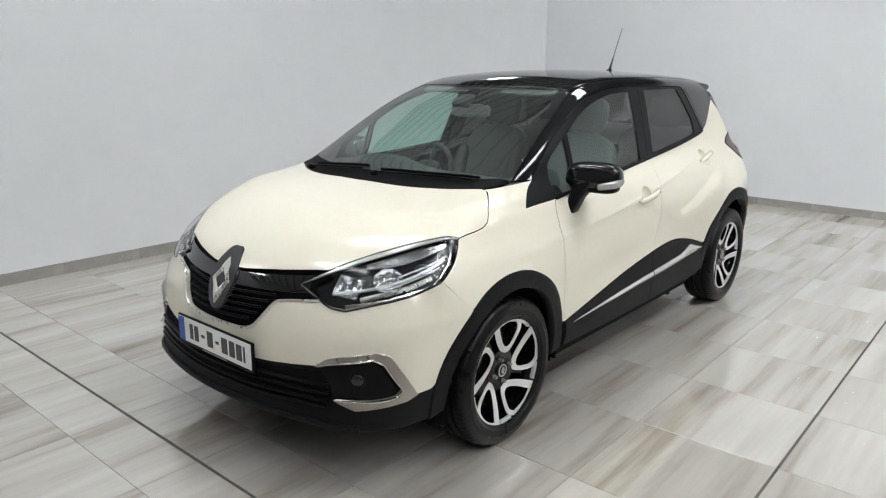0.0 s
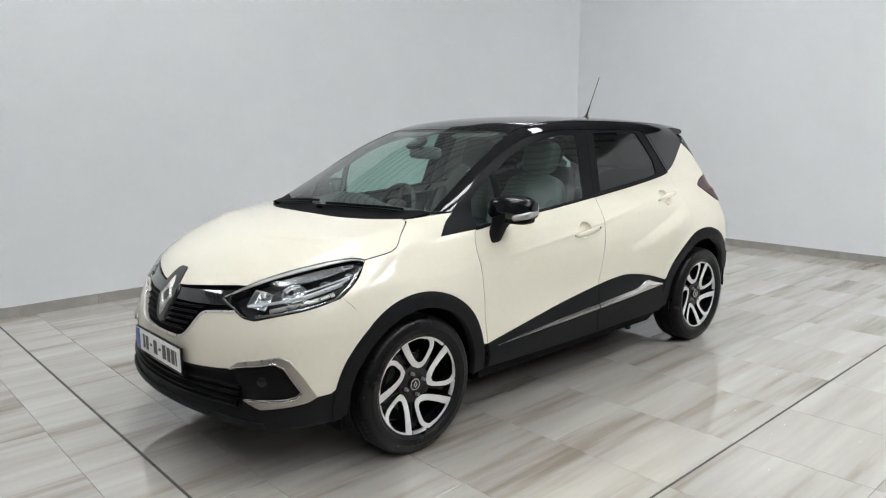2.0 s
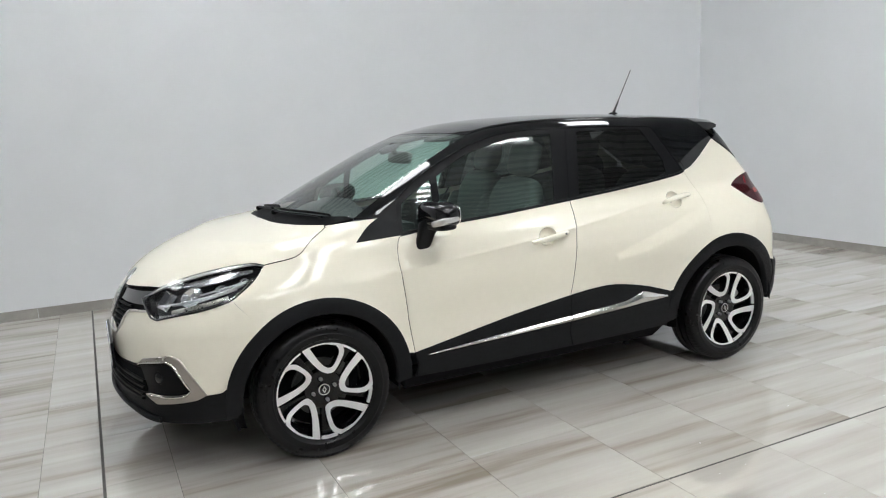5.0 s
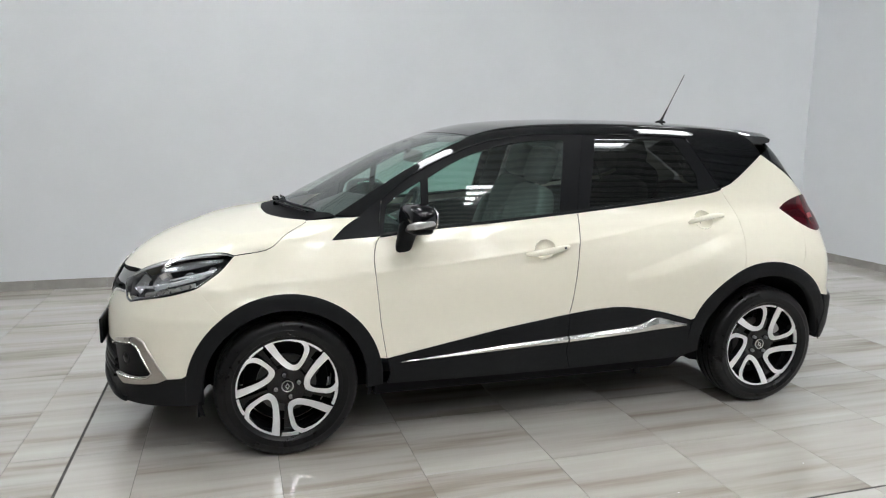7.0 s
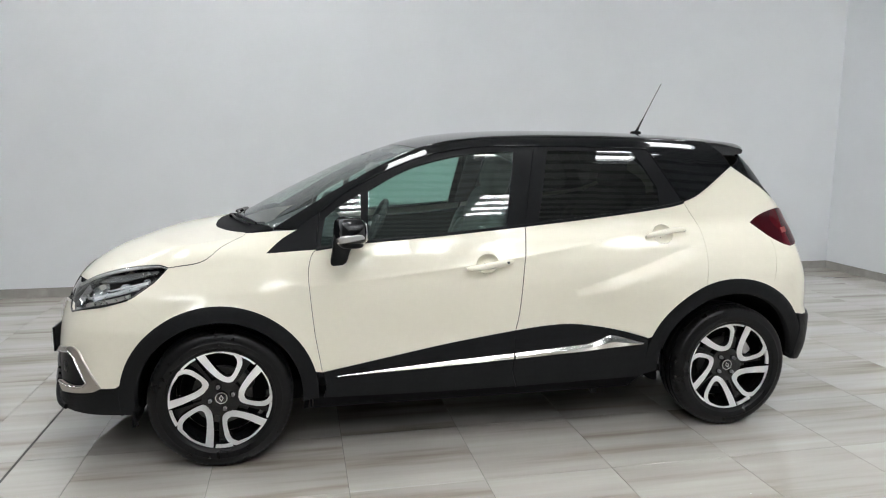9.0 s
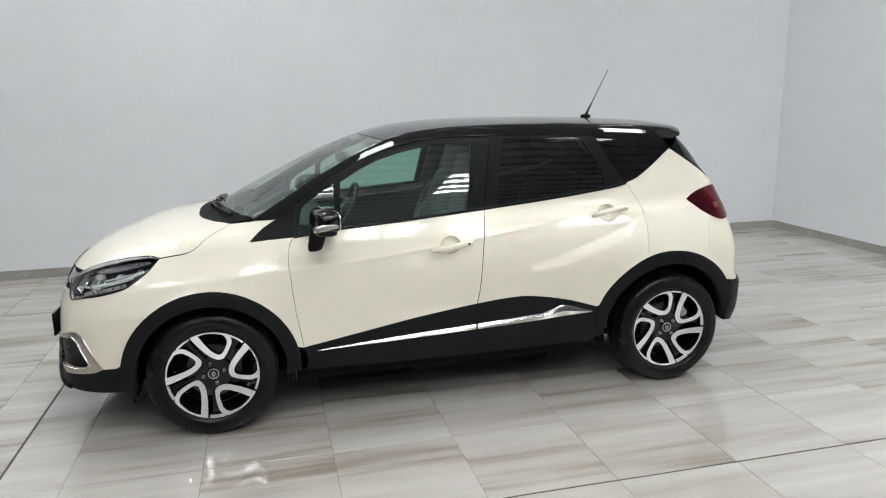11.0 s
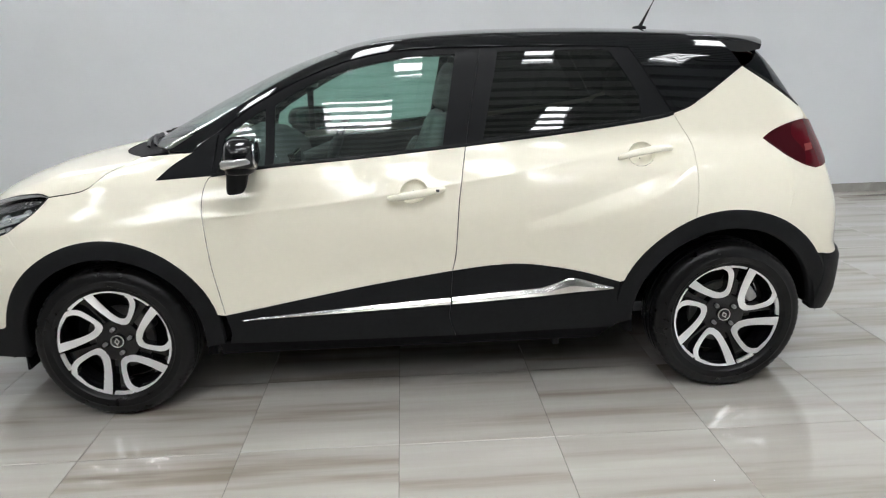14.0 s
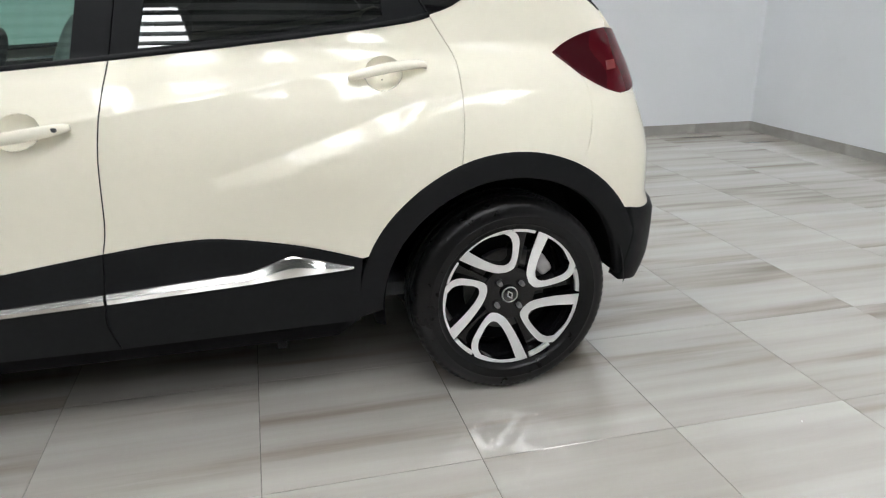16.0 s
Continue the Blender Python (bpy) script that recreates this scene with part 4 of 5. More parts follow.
# lower front
bumper_skirt = [(-0.522, -0.804, 0.402), (-0.457, -0.823, 0.405), (-0.436, -0.830, 0.420)]
lower = panel("lower_bumper", "front", [[(-0.852, 0, 0.485), (-0.834, -0.26, 0.490), (-0.800, -0.40, 0.500), (-0.760, -0.530, 0.513)], rev(fog_outer), bumper_skirt,
                                        [(-0.436, -0.830, 0.420), (-0.410, -0.835, 0.34), (-0.385, -0.835, 0.265)],
                                        [(-0.385, -0.835, 0.262), (-0.50, -0.79, 0.262), (-0.66, -0.66, 0.274), (-0.79, -0.40, 0.296), (-0.85, 0, 0.302)]], PLASTIC, car, "grained black lower bumper", mirrored=True, off=-0.006, depth=0.05)
# flat near-black sheet paints the shaded depth of the open intake
panel("lower_grille", "front", [[(-0.852, 0, 0.470), (-0.834, -0.26, 0.475), (-0.800, -0.40, 0.485), (-0.740, -0.555, 0.498)], [(-0.740, -0.555, 0.498), (-0.72, -0.575, 0.40)],
                                [(-0.72, -0.575, 0.40), (-0.80, -0.40, 0.368), (-0.83, -0.26, 0.362), (-0.85, 0, 0.360)]], DARK, lower, "black slotted air intake", mirrored=True, off=0.0, depth=0.004)
for z0, z1 in ((0.445, 0.452), (0.415, 0.425), (0.385, 0.398), (0.366, 0.376)):
    pts = skin("front", np.stack([np.linspace(-0.50 - 0.1 * (z0 - 0.35), 0.50 + 0.1 * (z0 - 0.35), 40), np.linspace(z0, z0, 40)], 1))
    part("intake_bar", ribbon_mesh(pts, 0.013, 0.012), INTAKE, lower)
lip = skin("front", np.stack([np.linspace(-0.60, 0.60, 48), 0.306 - 0.05 * np.linspace(-0.60, 0.60, 48) ** 2], 1))
part("lip", ribbon_mesh(lip, 0.026, 0.010), PLASTIC, lower, "jutting lower lip")
fog_in = [(-0.757, -0.538, 0.508), (-0.652, -0.712, 0.545), (-0.636, -0.731, 0.526), (-0.587, -0.771, 0.434), (-0.611, -0.757, 0.421), (-0.735, -0.617, 0.403)]
both("fog_recess", "front", [fog_in[:2], fog_in[1:3], fog_in[2:4], fog_in[3:5], fog_in[4:6], [fog_in[5], fog_in[0]]], INTAKE, lower, "dark fog lamp recess", off=0.001, depth=0.002, gap=0.0)
c_out = [(-0.740, -0.600, 0.392), (-0.705, -0.675, 0.364), (-0.612, -0.757, 0.378), (-0.556, -0.790, 0.388), (-0.520, -0.806, 0.405), (-0.570, -0.782, 0.497), (-0.606, -0.753, 0.566), (-0.640, -0.722, 0.581), (-0.742, -0.567, 0.545), (-0.764, -0.525, 0.512)]
c_in = [(-0.757, -0.538, 0.516), (-0.742, -0.567, 0.527), (-0.650, -0.713, 0.557), (-0.625, -0.740, 0.540), (-0.572, -0.781, 0.432), (-0.592, -0.769, 0.410), (-0.640, -0.735, 0.400), (-0.735, -0.612, 0.394)]
both("fog_surround", "front", [c_out[:2], c_out[1:4], c_out[3:5], c_out[4:7], c_out[6:8], c_out[7:9], c_out[8:], [c_out[-1], c_in[0]], c_in[:2], c_in[1:3], c_in[2:4], c_in[3:5], c_in[4:6], c_in[5:], [c_in[-1], c_out[0]]],
     CHAMPAGNE, lower, "C-shaped satin chrome fog lamp surround", off=0.012, depth=0.02, gap=0.001, h=0.012, round_edge=0.006)
for other in (False, True):
    part("bright_edge", ribbon_mesh(skin("front", np.vstack([spline([flat("front", p) for p in run], 0.015)[:-1] for run in (c_in[:3], c_in[2:4], c_in[3:5], c_in[4:6], c_in[5:])])), 0.009, 0.006, off=0.012, other_side=other), CHROME, lower)
for s in (1, -1):
    p = skin("front", [flat("front", (-0.685, -0.667, 0.478))])[0] * (1, s, 1)
    n = body_normal(p[None])[0]
    m = Matrix.Translation(p - 0.004 * n) @ Vector(n).to_track_quat("Z", "Y").to_matrix().to_4x4()
    bm = bmesh.new()
    bmesh.ops.create_cone(bm, cap_ends=True, segments=28, radius1=0.034, radius2=0.030, depth=0.012, matrix=m)
    part("fog_lamp", bm, TRIM, lower)
    bm = bmesh.new()
    bmesh.ops.create_uvsphere(bm, u_segments=24, v_segments=12, radius=0.025, matrix=m @ Matrix.Translation((0, 0, 0.003)) @ Matrix.Diagonal((1, 1, 0.3, 1)))
    part("fog_lens", bm, BLACK_GLASS, lower, "dark round fog lamp lens")

# grille, badge and plate
grille = panel("grille", "front", [HOOD_NOSE, [(-0.633, -0.465, 0.833), (-0.690, -0.42, 0.795), (-0.695, -0.45, 0.765), (-0.690, -0.480, 0.742)], GRILLE_LOW], DARK, car, "black radiator grille with horizontal slats", mirrored=True, off=-0.022, depth=0.05, gap=-0.004)
for z, half, w in ((0.725, 0.285, 0.010), (0.700, 0.255, 0.010), (0.675, 0.235, 0.010), (0.650, 0.215, 0.010), (0.625, 0.185, 0.010)):
    u = np.linspace(-half, half, 30)
    part("slat", ribbon_mesh(skin("front", np.stack([u, z + 0.06 * np.abs(u)], 1)), w, 0.010, off=-0.014), TRIM, grille)
panel("grille_bar", "front", [[(-0.766, 0, 0.794), (-0.710, -0.28, 0.812), (-0.655, -0.415, 0.826)], [(-0.655, -0.415, 0.826), (-0.69, -0.42, 0.792), (-0.700, -0.43, 0.765)], [(-0.700, -0.43, 0.765), (-0.76, -0.26, 0.752), (-0.80, 0, 0.745)]],
      PIANO, grille, "gloss black bar across the grille", mirrored=True, off=-0.006, depth=0.02)
low_pts = skin("front", np.vstack([spline([flat("front", p) for p in GRILLE_LOW], 0.014), (spline([flat("front", p) for p in GRILLE_LOW], 0.014) * (-1, 1))[::-1][1:]]))
part("grille_edge", ribbon_mesh(low_pts, 0.012, 0.006), SATIN, grille, "thin chrome line under the grille")
panel("badge_plinth", "front", [[(-0.745, 0, 0.870), (-0.75, -0.040, 0.864), (-0.77, -0.072, 0.800), (-0.80, -0.078, 0.745), (-0.835, -0.042, 0.655), (-0.842, 0, 0.632)]], PIANO, grille, "gloss black badge plinth", mirrored=True, off=0.004, depth=0.03, round_edge=0.006)


def badge_mesh(width, height, bar, thick):
    """A hollow upright lozenge with a ridge along its bars."""
    bm = bmesh.new()
    loops = []
    for k, d in ((1.0, 0.0), (1.0, thick * 0.4), (1 - bar / 2, thick), (1 - bar, thick * 0.4), (1 - bar, 0.0)):
        loops.append([bm.verts.new((d, k * width / 2 * sx, k * height / 2 * sz)) for sx, sz in ((0, 1), (1, 0), (0, -1), (-1, 0))])
    for a, b in zip(loops, loops[1:] + loops[:1]):
        for i in range(4):
            bm.faces.new((a[i], a[(i + 1) % 4], b[(i + 1) % 4], b[i]))
    bmesh.ops.recalc_face_normals(bm, faces=bm.faces)
    return bm


bm = badge_mesh(0.148, 0.196, 0.80, 0.017)
nose = skin("front", [(0.0, 0.660), (0.0, 0.744), (0.0, 0.828)])
lean = math.atan2(nose[2][0] - nose[0][0], nose[2][2] - nose[0][2])
bm.transform(Matrix.Translation((nose[1][0] + 0.010, 0, 0.744)) @ Matrix.Rotation(lean, 4, "Y") @ Matrix.Diagonal((-1, 1, 1, 1)))
bmesh.ops.recalc_face_normals(bm, faces=bm.faces)
part("badge", bm, SATIN, grille, "plain chrome lozenge badge", smooth=False)

PLATE_Y = -0.020
plate = part("number_plate", boxed(-0.872, -0.860, PLATE_Y - 0.266, PLATE_Y + 0.266, 0.440, 0.567, bevel=0.004), TRIM, car, "white number plate in a black holder", smooth=False)
part("plate_sheet", boxed(-0.8745, -0.8725, PLATE_Y - 0.257, PLATE_Y + 0.257, 0.455, 0.561), PLATE_WHITE, plate, "", False)
part("plate_band", boxed(-0.8760, -0.8746, PLATE_Y + 0.213, PLATE_Y + 0.256, 0.456, 0.560), PLATE_BLUE, plate, "blue band", False)
part("holder_text_bar", boxed(-0.8732, -0.8722, PLATE_Y - 0.085, PLATE_Y + 0.085, 0.4440, 0.4500), MIRROR_BACK, plate, "", False)
for y, w in ((0.160, 0.024), (0.122, 0.030), (0.074, 0.024), (0.022, 0.040), (-0.030, 0.024), (-0.080, 0.040), (-0.132, 0.036), (-0.180, 0.036), (-0.214, 0.012)):
    tall = 0.006 if w == 0.024 and y < 0.1 else 0.033
    part("plate_bar", boxed(-0.8758, -0.8746, PLATE_Y + y - w / 2, PLATE_Y + y + w / 2, 0.508 - tall, 0.508 + tall), INK, plate, "", False)
for y in (0.190, -0.236):
    bm = bmesh.new()
    bmesh.ops.create_cone(bm, cap_ends=True, segments=12, radius1=0.006, radius2=0.004, depth=0.003, matrix=Matrix.Translation((-0.876, PLATE_Y + y, 0.508)) @ Matrix.Rotation(radians(-90), 4, "Y"))
    part("screw_cap", bm, PLATE_WHITE, plate)

# headlamps
LAMP = [LAMP_TOP, LAMP_REAR, LAMP_LOW, LAMP_FRONT]
for k in (0, 1):
    os = {"other_side": k == 1}
    house = panel("headlamp", "front", LAMP, LAMP_HOUSE, car, "clear headlamp with dark housing and chrome strips", off=-0.055, depth=0.012, gap=0.004, **os)
    panel("lens", "front", LAMP, LENS, house, "clear lens", off=0.001, depth=0.055, gap=0.002, h=0.02, **os).visible_shadow = False
    low_line = spline([flat("front", p) for p in LAMP_LOW], 0.02)
    top_edge = [flat("front", p) for p in LAMP_TOP]
    share = [n / (len(top_edge) - 1) for n in range(len(top_edge))]
    under_edge = [q - (0, 0.0125 * math.sin(math.pi * v) ** 0.5) for v, q in zip(share, top_edge)]
    upper = [(q - (0, 0.014), q - (0, 0.014 + 0.030 * math.sin(math.pi * (v - 0.36) / 0.60) ** 0.6)) for v, q in zip(share, top_edge) if 0.37 < v < 0.95]
    panel("upper_reflector", "front", [[a for a, b in upper], [upper[-1][0], upper[-1][1]], [b for a, b in upper][::-1], [upper[0][1], upper[0][0]]], SMOKED_CHROME, house, "smoked chrome upper reflector", off=-0.022, depth=0.006, gap=0.001, h=0.010, **os)
    panel("chrome_blade", "front", [top_edge, rev(under_edge)], BLADE, house, "satin chrome blade along the upper edge", off=-0.003, depth=0.006, gap=0.002, h=0.012, **os)
    low_edge = [flat("front", p) for p in LAMP_LOW]
    panel("light_strip", "front", [low_edge, [low_edge[-1], low_edge[-1] + (0.012, 0.020)], [low_edge[-1] + (0.012, 0.020), *[q + (0, 0.013) for q in low_edge[-2:0:-1]], low_edge[0]]], CHROME, house, off=-0.010, depth=0.004, gap=0.002, h=0.012, **os)
    mid_line = spline([flat("front", p) for p in ((-0.655, -0.50, 0.775), (-0.56, -0.60, 0.800), (-0.44, -0.70, 0.838), (-0.30, -0.755, 0.885))], 0.02)
    part("light_pipe", ribbon_mesh(skin("front", mid_line), 0.012, 0.008, off=-0.030, **os), CRYSTAL, house)
    part("lower_shelf", ribbon_mesh(skin("front", low_line[1:-2] + (0, 0.034)), 0.020, 0.006, off=-0.036, **os), SATIN, house)
    rear_line = spline([flat("front", p) for p in LAMP_REAR], 0.02)
    part("rear_strip", ribbon_mesh(skin("front", rear_line[2:] + (0.022, -0.004)), 0.008, 0.006, off=-0.022, **os), CHROME, house)
    edge_line = np.vstack([spline([flat("front", p) for p in LAMP_LOW], 0.02)[:-1], spline([flat("front", p) for p in LAMP_FRONT], 0.02)])
    part("lens_edge", ribbon_mesh(skin("front", inset(edge_line, 0.0)), 0.010, 0.003, **os), PIANO, house)
    for a, b in (((-0.47, -0.66, 0.842), (-0.29, -0.748, 0.892)), ((-0.52, -0.65, 0.800), (-0.33, -0.745, 0.862))):
        run = spline([flat("front", a), flat("front", b)], 0.02)
        part("light_guide", ribbon_mesh(skin("front", run), 0.006, 0.005, off=-0.026, **os), CRYSTAL, house)
    for name, at, size, mat in (("main_reflector", (-0.600, -0.535, 0.800), (0.06, 0.072, 0.058), REFLECTOR), ("dip_reflector", (-0.490, -0.630, 0.828), (0.036, 0.058, 0.052), REFLECTOR),
                                ("indicator_reflector", (-0.385, -0.705, 0.860), (0.036, 0.030, 0.022), REFLECTOR), ("side_reflector", (-0.300, -0.745, 0.888), (0.030, 0.020, 0.016), REFLECTOR)):
        p = skin("front", [flat("front", at)])[0]
        n = body_normal(p[None])[0]
        q = (p - 0.040 * n) * (1, -1 if k else 1, 1)
        m = Matrix.Translation(q) @ Vector(n * (1, -1 if k else 1, 1)).to_track_quat("Z", "Y").to_matrix().to_4x4()
        bm = bmesh.new()
        rings, sides = [], {"main_reflector": 4, "dip_reflector": 9}.get(name, 14)
        for r, d in ((1.0, 0.022), (0.96, 0.018), (0.75, 0.002), (0.5, -0.008), (0.28, -0.010), (0.26, 0.006), (0.12, 0.012)):
            rings.append([bm.verts.new(m @ Vector((r * size[1] * math.cos(a), r * size[2] * math.sin(a), d))) for a in np.linspace(0, 2 * math.pi, sides, endpoint=False) + 0.6])
        for a, b in zip(rings, rings[1:]):
            for i in range(sides):
                bm.faces.new((a[i], a[(i + 1) % sides], b[(i + 1) % sides], b[i]))
        bm.faces.new(rings[-1])
        part(name, bm, mat, house, smooth=False)

# tail lamps, lower rear bumper, spoiler
lamps = both("tail_lamp", "rear", [TAIL_TOP, rev(TAIL_IN), rev(TAIL_LOW_EDGE)], RED_LENS, car, "dark red tail lamp", off=0.004, depth=0.02, h=0.016, round_edge=0.005)
both("smoked_front", "rear", [TAIL_TOP[:3], [TAIL_TOP[2], (2.90, -0.70, 1.08), (2.93, -0.74, 1.02), TAIL_LOW_EDGE[2]], rev(TAIL_LOW_EDGE[:3])], DARK_RED, lamps, "smoked forward part of the lens", off=0.006, depth=0.002, h=0.016)
both("reverse_lens", "rear", [on_side([(2.938, 1.022), (2.972, 1.026)]), on_side([(2.972, 1.026), (2.976, 1.050)]), on_side([(2.976, 1.050), (2.943, 1.047)]), on_side([(2.943, 1.047), (2.938, 1.022)])], PALE_RED, lamps, "pale lens window", off=0.0075, depth=0.002, gap=0.0005, h=0.012)
panel("lower_rear_bumper", "rear", [[(3.24, 0, 0.61), (3.21, -0.4, 0.60), (3.13, -0.70, 0.584), (3.05, -0.78, 0.580), (2.985, -0.81, 0.594)], [(2.985, -0.81, 0.594), (3.01, -0.80, 0.50), (3.00, -0.80, 0.40), (2.985, -0.79, 0.335)],
                                    [(2.985, -0.79, 0.335), (3.06, -0.73, 0.318), (3.14, -0.60, 0.31), (3.20, 0, 0.30)]], PLASTIC, car, "grained black lower rear bumper", mirrored=True, off=0.010, depth=0.05, h=0.03, round_edge=0.006)
us = np.linspace(-0.545, 0.545, 25)
rows = []
for y in us:
    xe = 2.945 - 0.47 * y * y
    tz = lambda x: float(TOP(x)) - 0.13 * y * y - 0.16 * max(abs(y) - 0.46, 0)
    rows.append([(2.56, y, tz(2.56) - 0.006), (2.66, y, tz(2.66) + 0.002), (2.75, y, tz(2.75) + 0.002), (xe - 0.03, y, tz(xe) + 0.004), (xe, y, tz(xe) - 0.008), (xe - 0.005, y, tz(xe) - 0.026),
                 (xe - 0.06, y, tz(xe) - 0.035), (2.70, y, tz(2.70) - 0.045), (2.56, y, tz(2.56) - 0.03)])
part("rear_spoiler", grid_mesh("spoiler", rows, closed=True, caps=True), ROOF_BLACK, car, "glossy black roof spoiler")

# door handles
for doors, cup, (x0, z0), (x1, z1) in ((doors_f, CUP_F, (1.160, 0.904), (1.396, 0.934)), (doors_r, CUP_R, (2.118, 1.022), (2.350, 1.049))):
    line = np.linspace((x0, z0), (x1, z1), 22)
    s = np.linspace(0, 1, 22)
    pts = skin("side", line)
    lift = 0.004 + 0.026 * np.sin(np.pi * np.clip(s, 0.001, 0.999)) ** 0.35
    width = 0.006 + 0.026 * np.sin(np.pi * np.clip(s, 0.001, 0.999)) ** 0.22
    for k, d in enumerate(doors):
        p, n = pts.copy(), body_normal(pts)
        b = np.cross(np.gradient(p, axis=0), n)
        b /= np.linalg.norm(b, axis=1, keepdims=True)
        rws = []
        for i in range(22):
            ring = [p[i] + n[i] * (lift[i] + 0.011 * math.sin(a)) + b[i] * width[i] / 2 * math.cos(a) for a in np.linspace(0, 2 * math.pi, 12, endpoint=False)]
            rws.append(np.array(ring) * (1, -1 if k else 1, 1))
        part("door_handle", grid_mesh("handle", rws, closed=True, caps=True), CREAM, d, "cream bar handle")
        if doors is doors_f and k == 0:
            q = pts[18] + n[18] * (lift[18] + 0.0105)
            part("key_button", rounded(q, (0.008, 0.002, 0.006), 0.8, n=8), INK, d)
        cx, cz, rx, rz = cup
        rws = []
        for r, dep in ((1.03, 0.001), (0.95, 0.012), (0.78, 0.024), (0.42, 0.031), (0.05, 0.033)):
            a = np.linspace(0, 2 * math.pi, 20, endpoint=False)
            q = skin("side", np.stack([cx + r * rx * np.cos(a), cz + r * rz * np.sin(a) + 0.1 * r * rx * np.cos(a)], 1))
            rws.append((q - dep * body_normal(q)) * (1, -1 if k else 1, 1))
        part("handle_cup", grid_mesh("cup", rws, closed=True), CREAM, d)

# door mirrors: the left one stands out, the right one is folded in
for k in (0, 1):
    at = Matrix.Identity(4) if k == 0 else Matrix.Translation((0.57, 0.80, 0)) @ Matrix.Rotation(radians(-62), 4, "Z") @ Matrix.Translation((-0.57, -0.80, 0)) @ Matrix.Diagonal((1, -1, 1, 1))

    def fix(me):
        me.transform(at)
        if k:
            me.flip_normals()
        return me
    house = part("door_mirror", fix(rounded((0.603, -0.885, 1.108), (0.066, 0.131, 0.062), 0.62, (0, 0, 9), 0.08, n=26)), ROOF_BLACK, car, "glossy black door mirror")
    part("lower_shell", fix(rounded((0.602, -0.888, 1.058), (0.056, 0.116, 0.026), 0.6, (0, 0, 5))), TRIM, house)
    foot = [((0.548, -0.798, 0.918), 0.026, 0.016), ((0.550, -0.802, 0.930), 0.036, 0.022), ((0.556, -0.810, 0.962), 0.040, 0.027), ((0.566, -0.822, 1.005), 0.042, 0.032), ((0.578, -0.842, 1.050), 0.052, 0.045), ((0.59, -0.862, 1.090), 0.056, 0.060)]
    rows = [[np.array(c) + (rx * np.sign(math.cos(a)) * abs(math.cos(a)) ** 0.6, ry * np.sign(math.sin(a)) * abs(math.sin(a)) ** 0.6, 0) for a in np.linspace(0, 2 * math.pi, 20, endpoint=False)] for c, rx, ry in foot]
    part("mirror_foot", fix(grid_mesh("foot", rows, closed=True, caps=True)), TRIM, house, "satin black mirror foot")
    part("indicator", fix(rounded((0.602, -0.968, 1.079), (0.061, 0.055, 0.019), 0.5, (-13, -6, 10))), REPEATER, house, "clear side repeater lamp")
    part("mirror_glass", fix(rounded((0.662, -0.886, 1.106), (0.006, 0.108, 0.046), 0.5, (0, 0, 5))), MIRROR, house, "mirror glass")

# wipers and aerial
for pts in ([(0.018, -0.04), (0.062, -0.28), (0.140, -0.53)], [(0.040, 0.44), (0.030, 0.26), (0.036, 0.06)]):
    base = skin("top", spline(pts, 0.03))
    n = body_normal(base)
    w = part("wiper", grid_mesh("arm", [[p + nn * (0.013 + 0.006 * math.sin(a)) + np.array((0.008 * math.cos(a), 0, 0)) for a in np.linspace(0, 2 * math.pi, 8, endpoint=False)] for p, nn in zip(base, n)], closed=True, caps=True), TRIM, car, "black wiper arm and blade")
    line = skin("top", spline([(x + 0.034, y - 0.02) for x, y in pts], 0.03))
    n = body_normal(line)
    part("blade", grid_mesh("blade", [[p + nn * (0.009 + 0.009 * math.sin(a)) + np.array((0.006 * math.cos(a), 0, 0)) for a in np.linspace(0, 2 * math.pi, 8, endpoint=False)] for p, nn in zip(line, n)], closed=True, caps=True), RUBBER, w)
    part("pivot", rounded(base[0] + (0, 0, 0.006), (0.020, 0.020, 0.014), 0.7, n=10), TRIM, w)
aerial = part("aerial", rounded((2.455, 0.05, 1.560), (0.036, 0.016, 0.013), 0.8, n=12), TRIM, car, "thin whip aerial on the roof")
part("mast", tube([(2.456, 0.05, 1.562), (2.470, 0.05, 1.590), (2.480, 0.05, 1.610), (2.498, 0.05, 1.644), (2.501, 0.05, 1.650), (2.556, 0.05, 1.756), (2.611, 0.05, 1.861)], [0.012, 0.0075, 0.0060, 0.0050, 0.0028, 0.0024, 0.0022]), RUBBER, aerial)


# ---- wheels ----
def lathe(profile, segments=72, dent=None):
    """A ring round the y axis from (radius, y) pairs."""
    rows = []
    for i, a in enumerate(np.linspace(0, 2 * math.pi, segments, endpoint=False)):
        rows.append([((r - (dent(i, k) if dent else 0)) * math.cos(a), y, (r - (dent(i, k) if dent else 0)) * math.sin(a)) for k, (r, y) in enumerate(profile)])
    rows.append(rows[0])
    me = grid_mesh("ring", rows)
    bm = bmesh.new()
    bm.from_mesh(me)
    bmesh.ops.remove_doubles(bm, verts=bm.verts, dist=1e-5)
    bmesh.ops.recalc_face_normals(bm, faces=bm.faces)
    return bm


def polar(pts):
    return [(r * math.cos(radians(a)), r * math.sin(radians(a))) for a, r in pts]


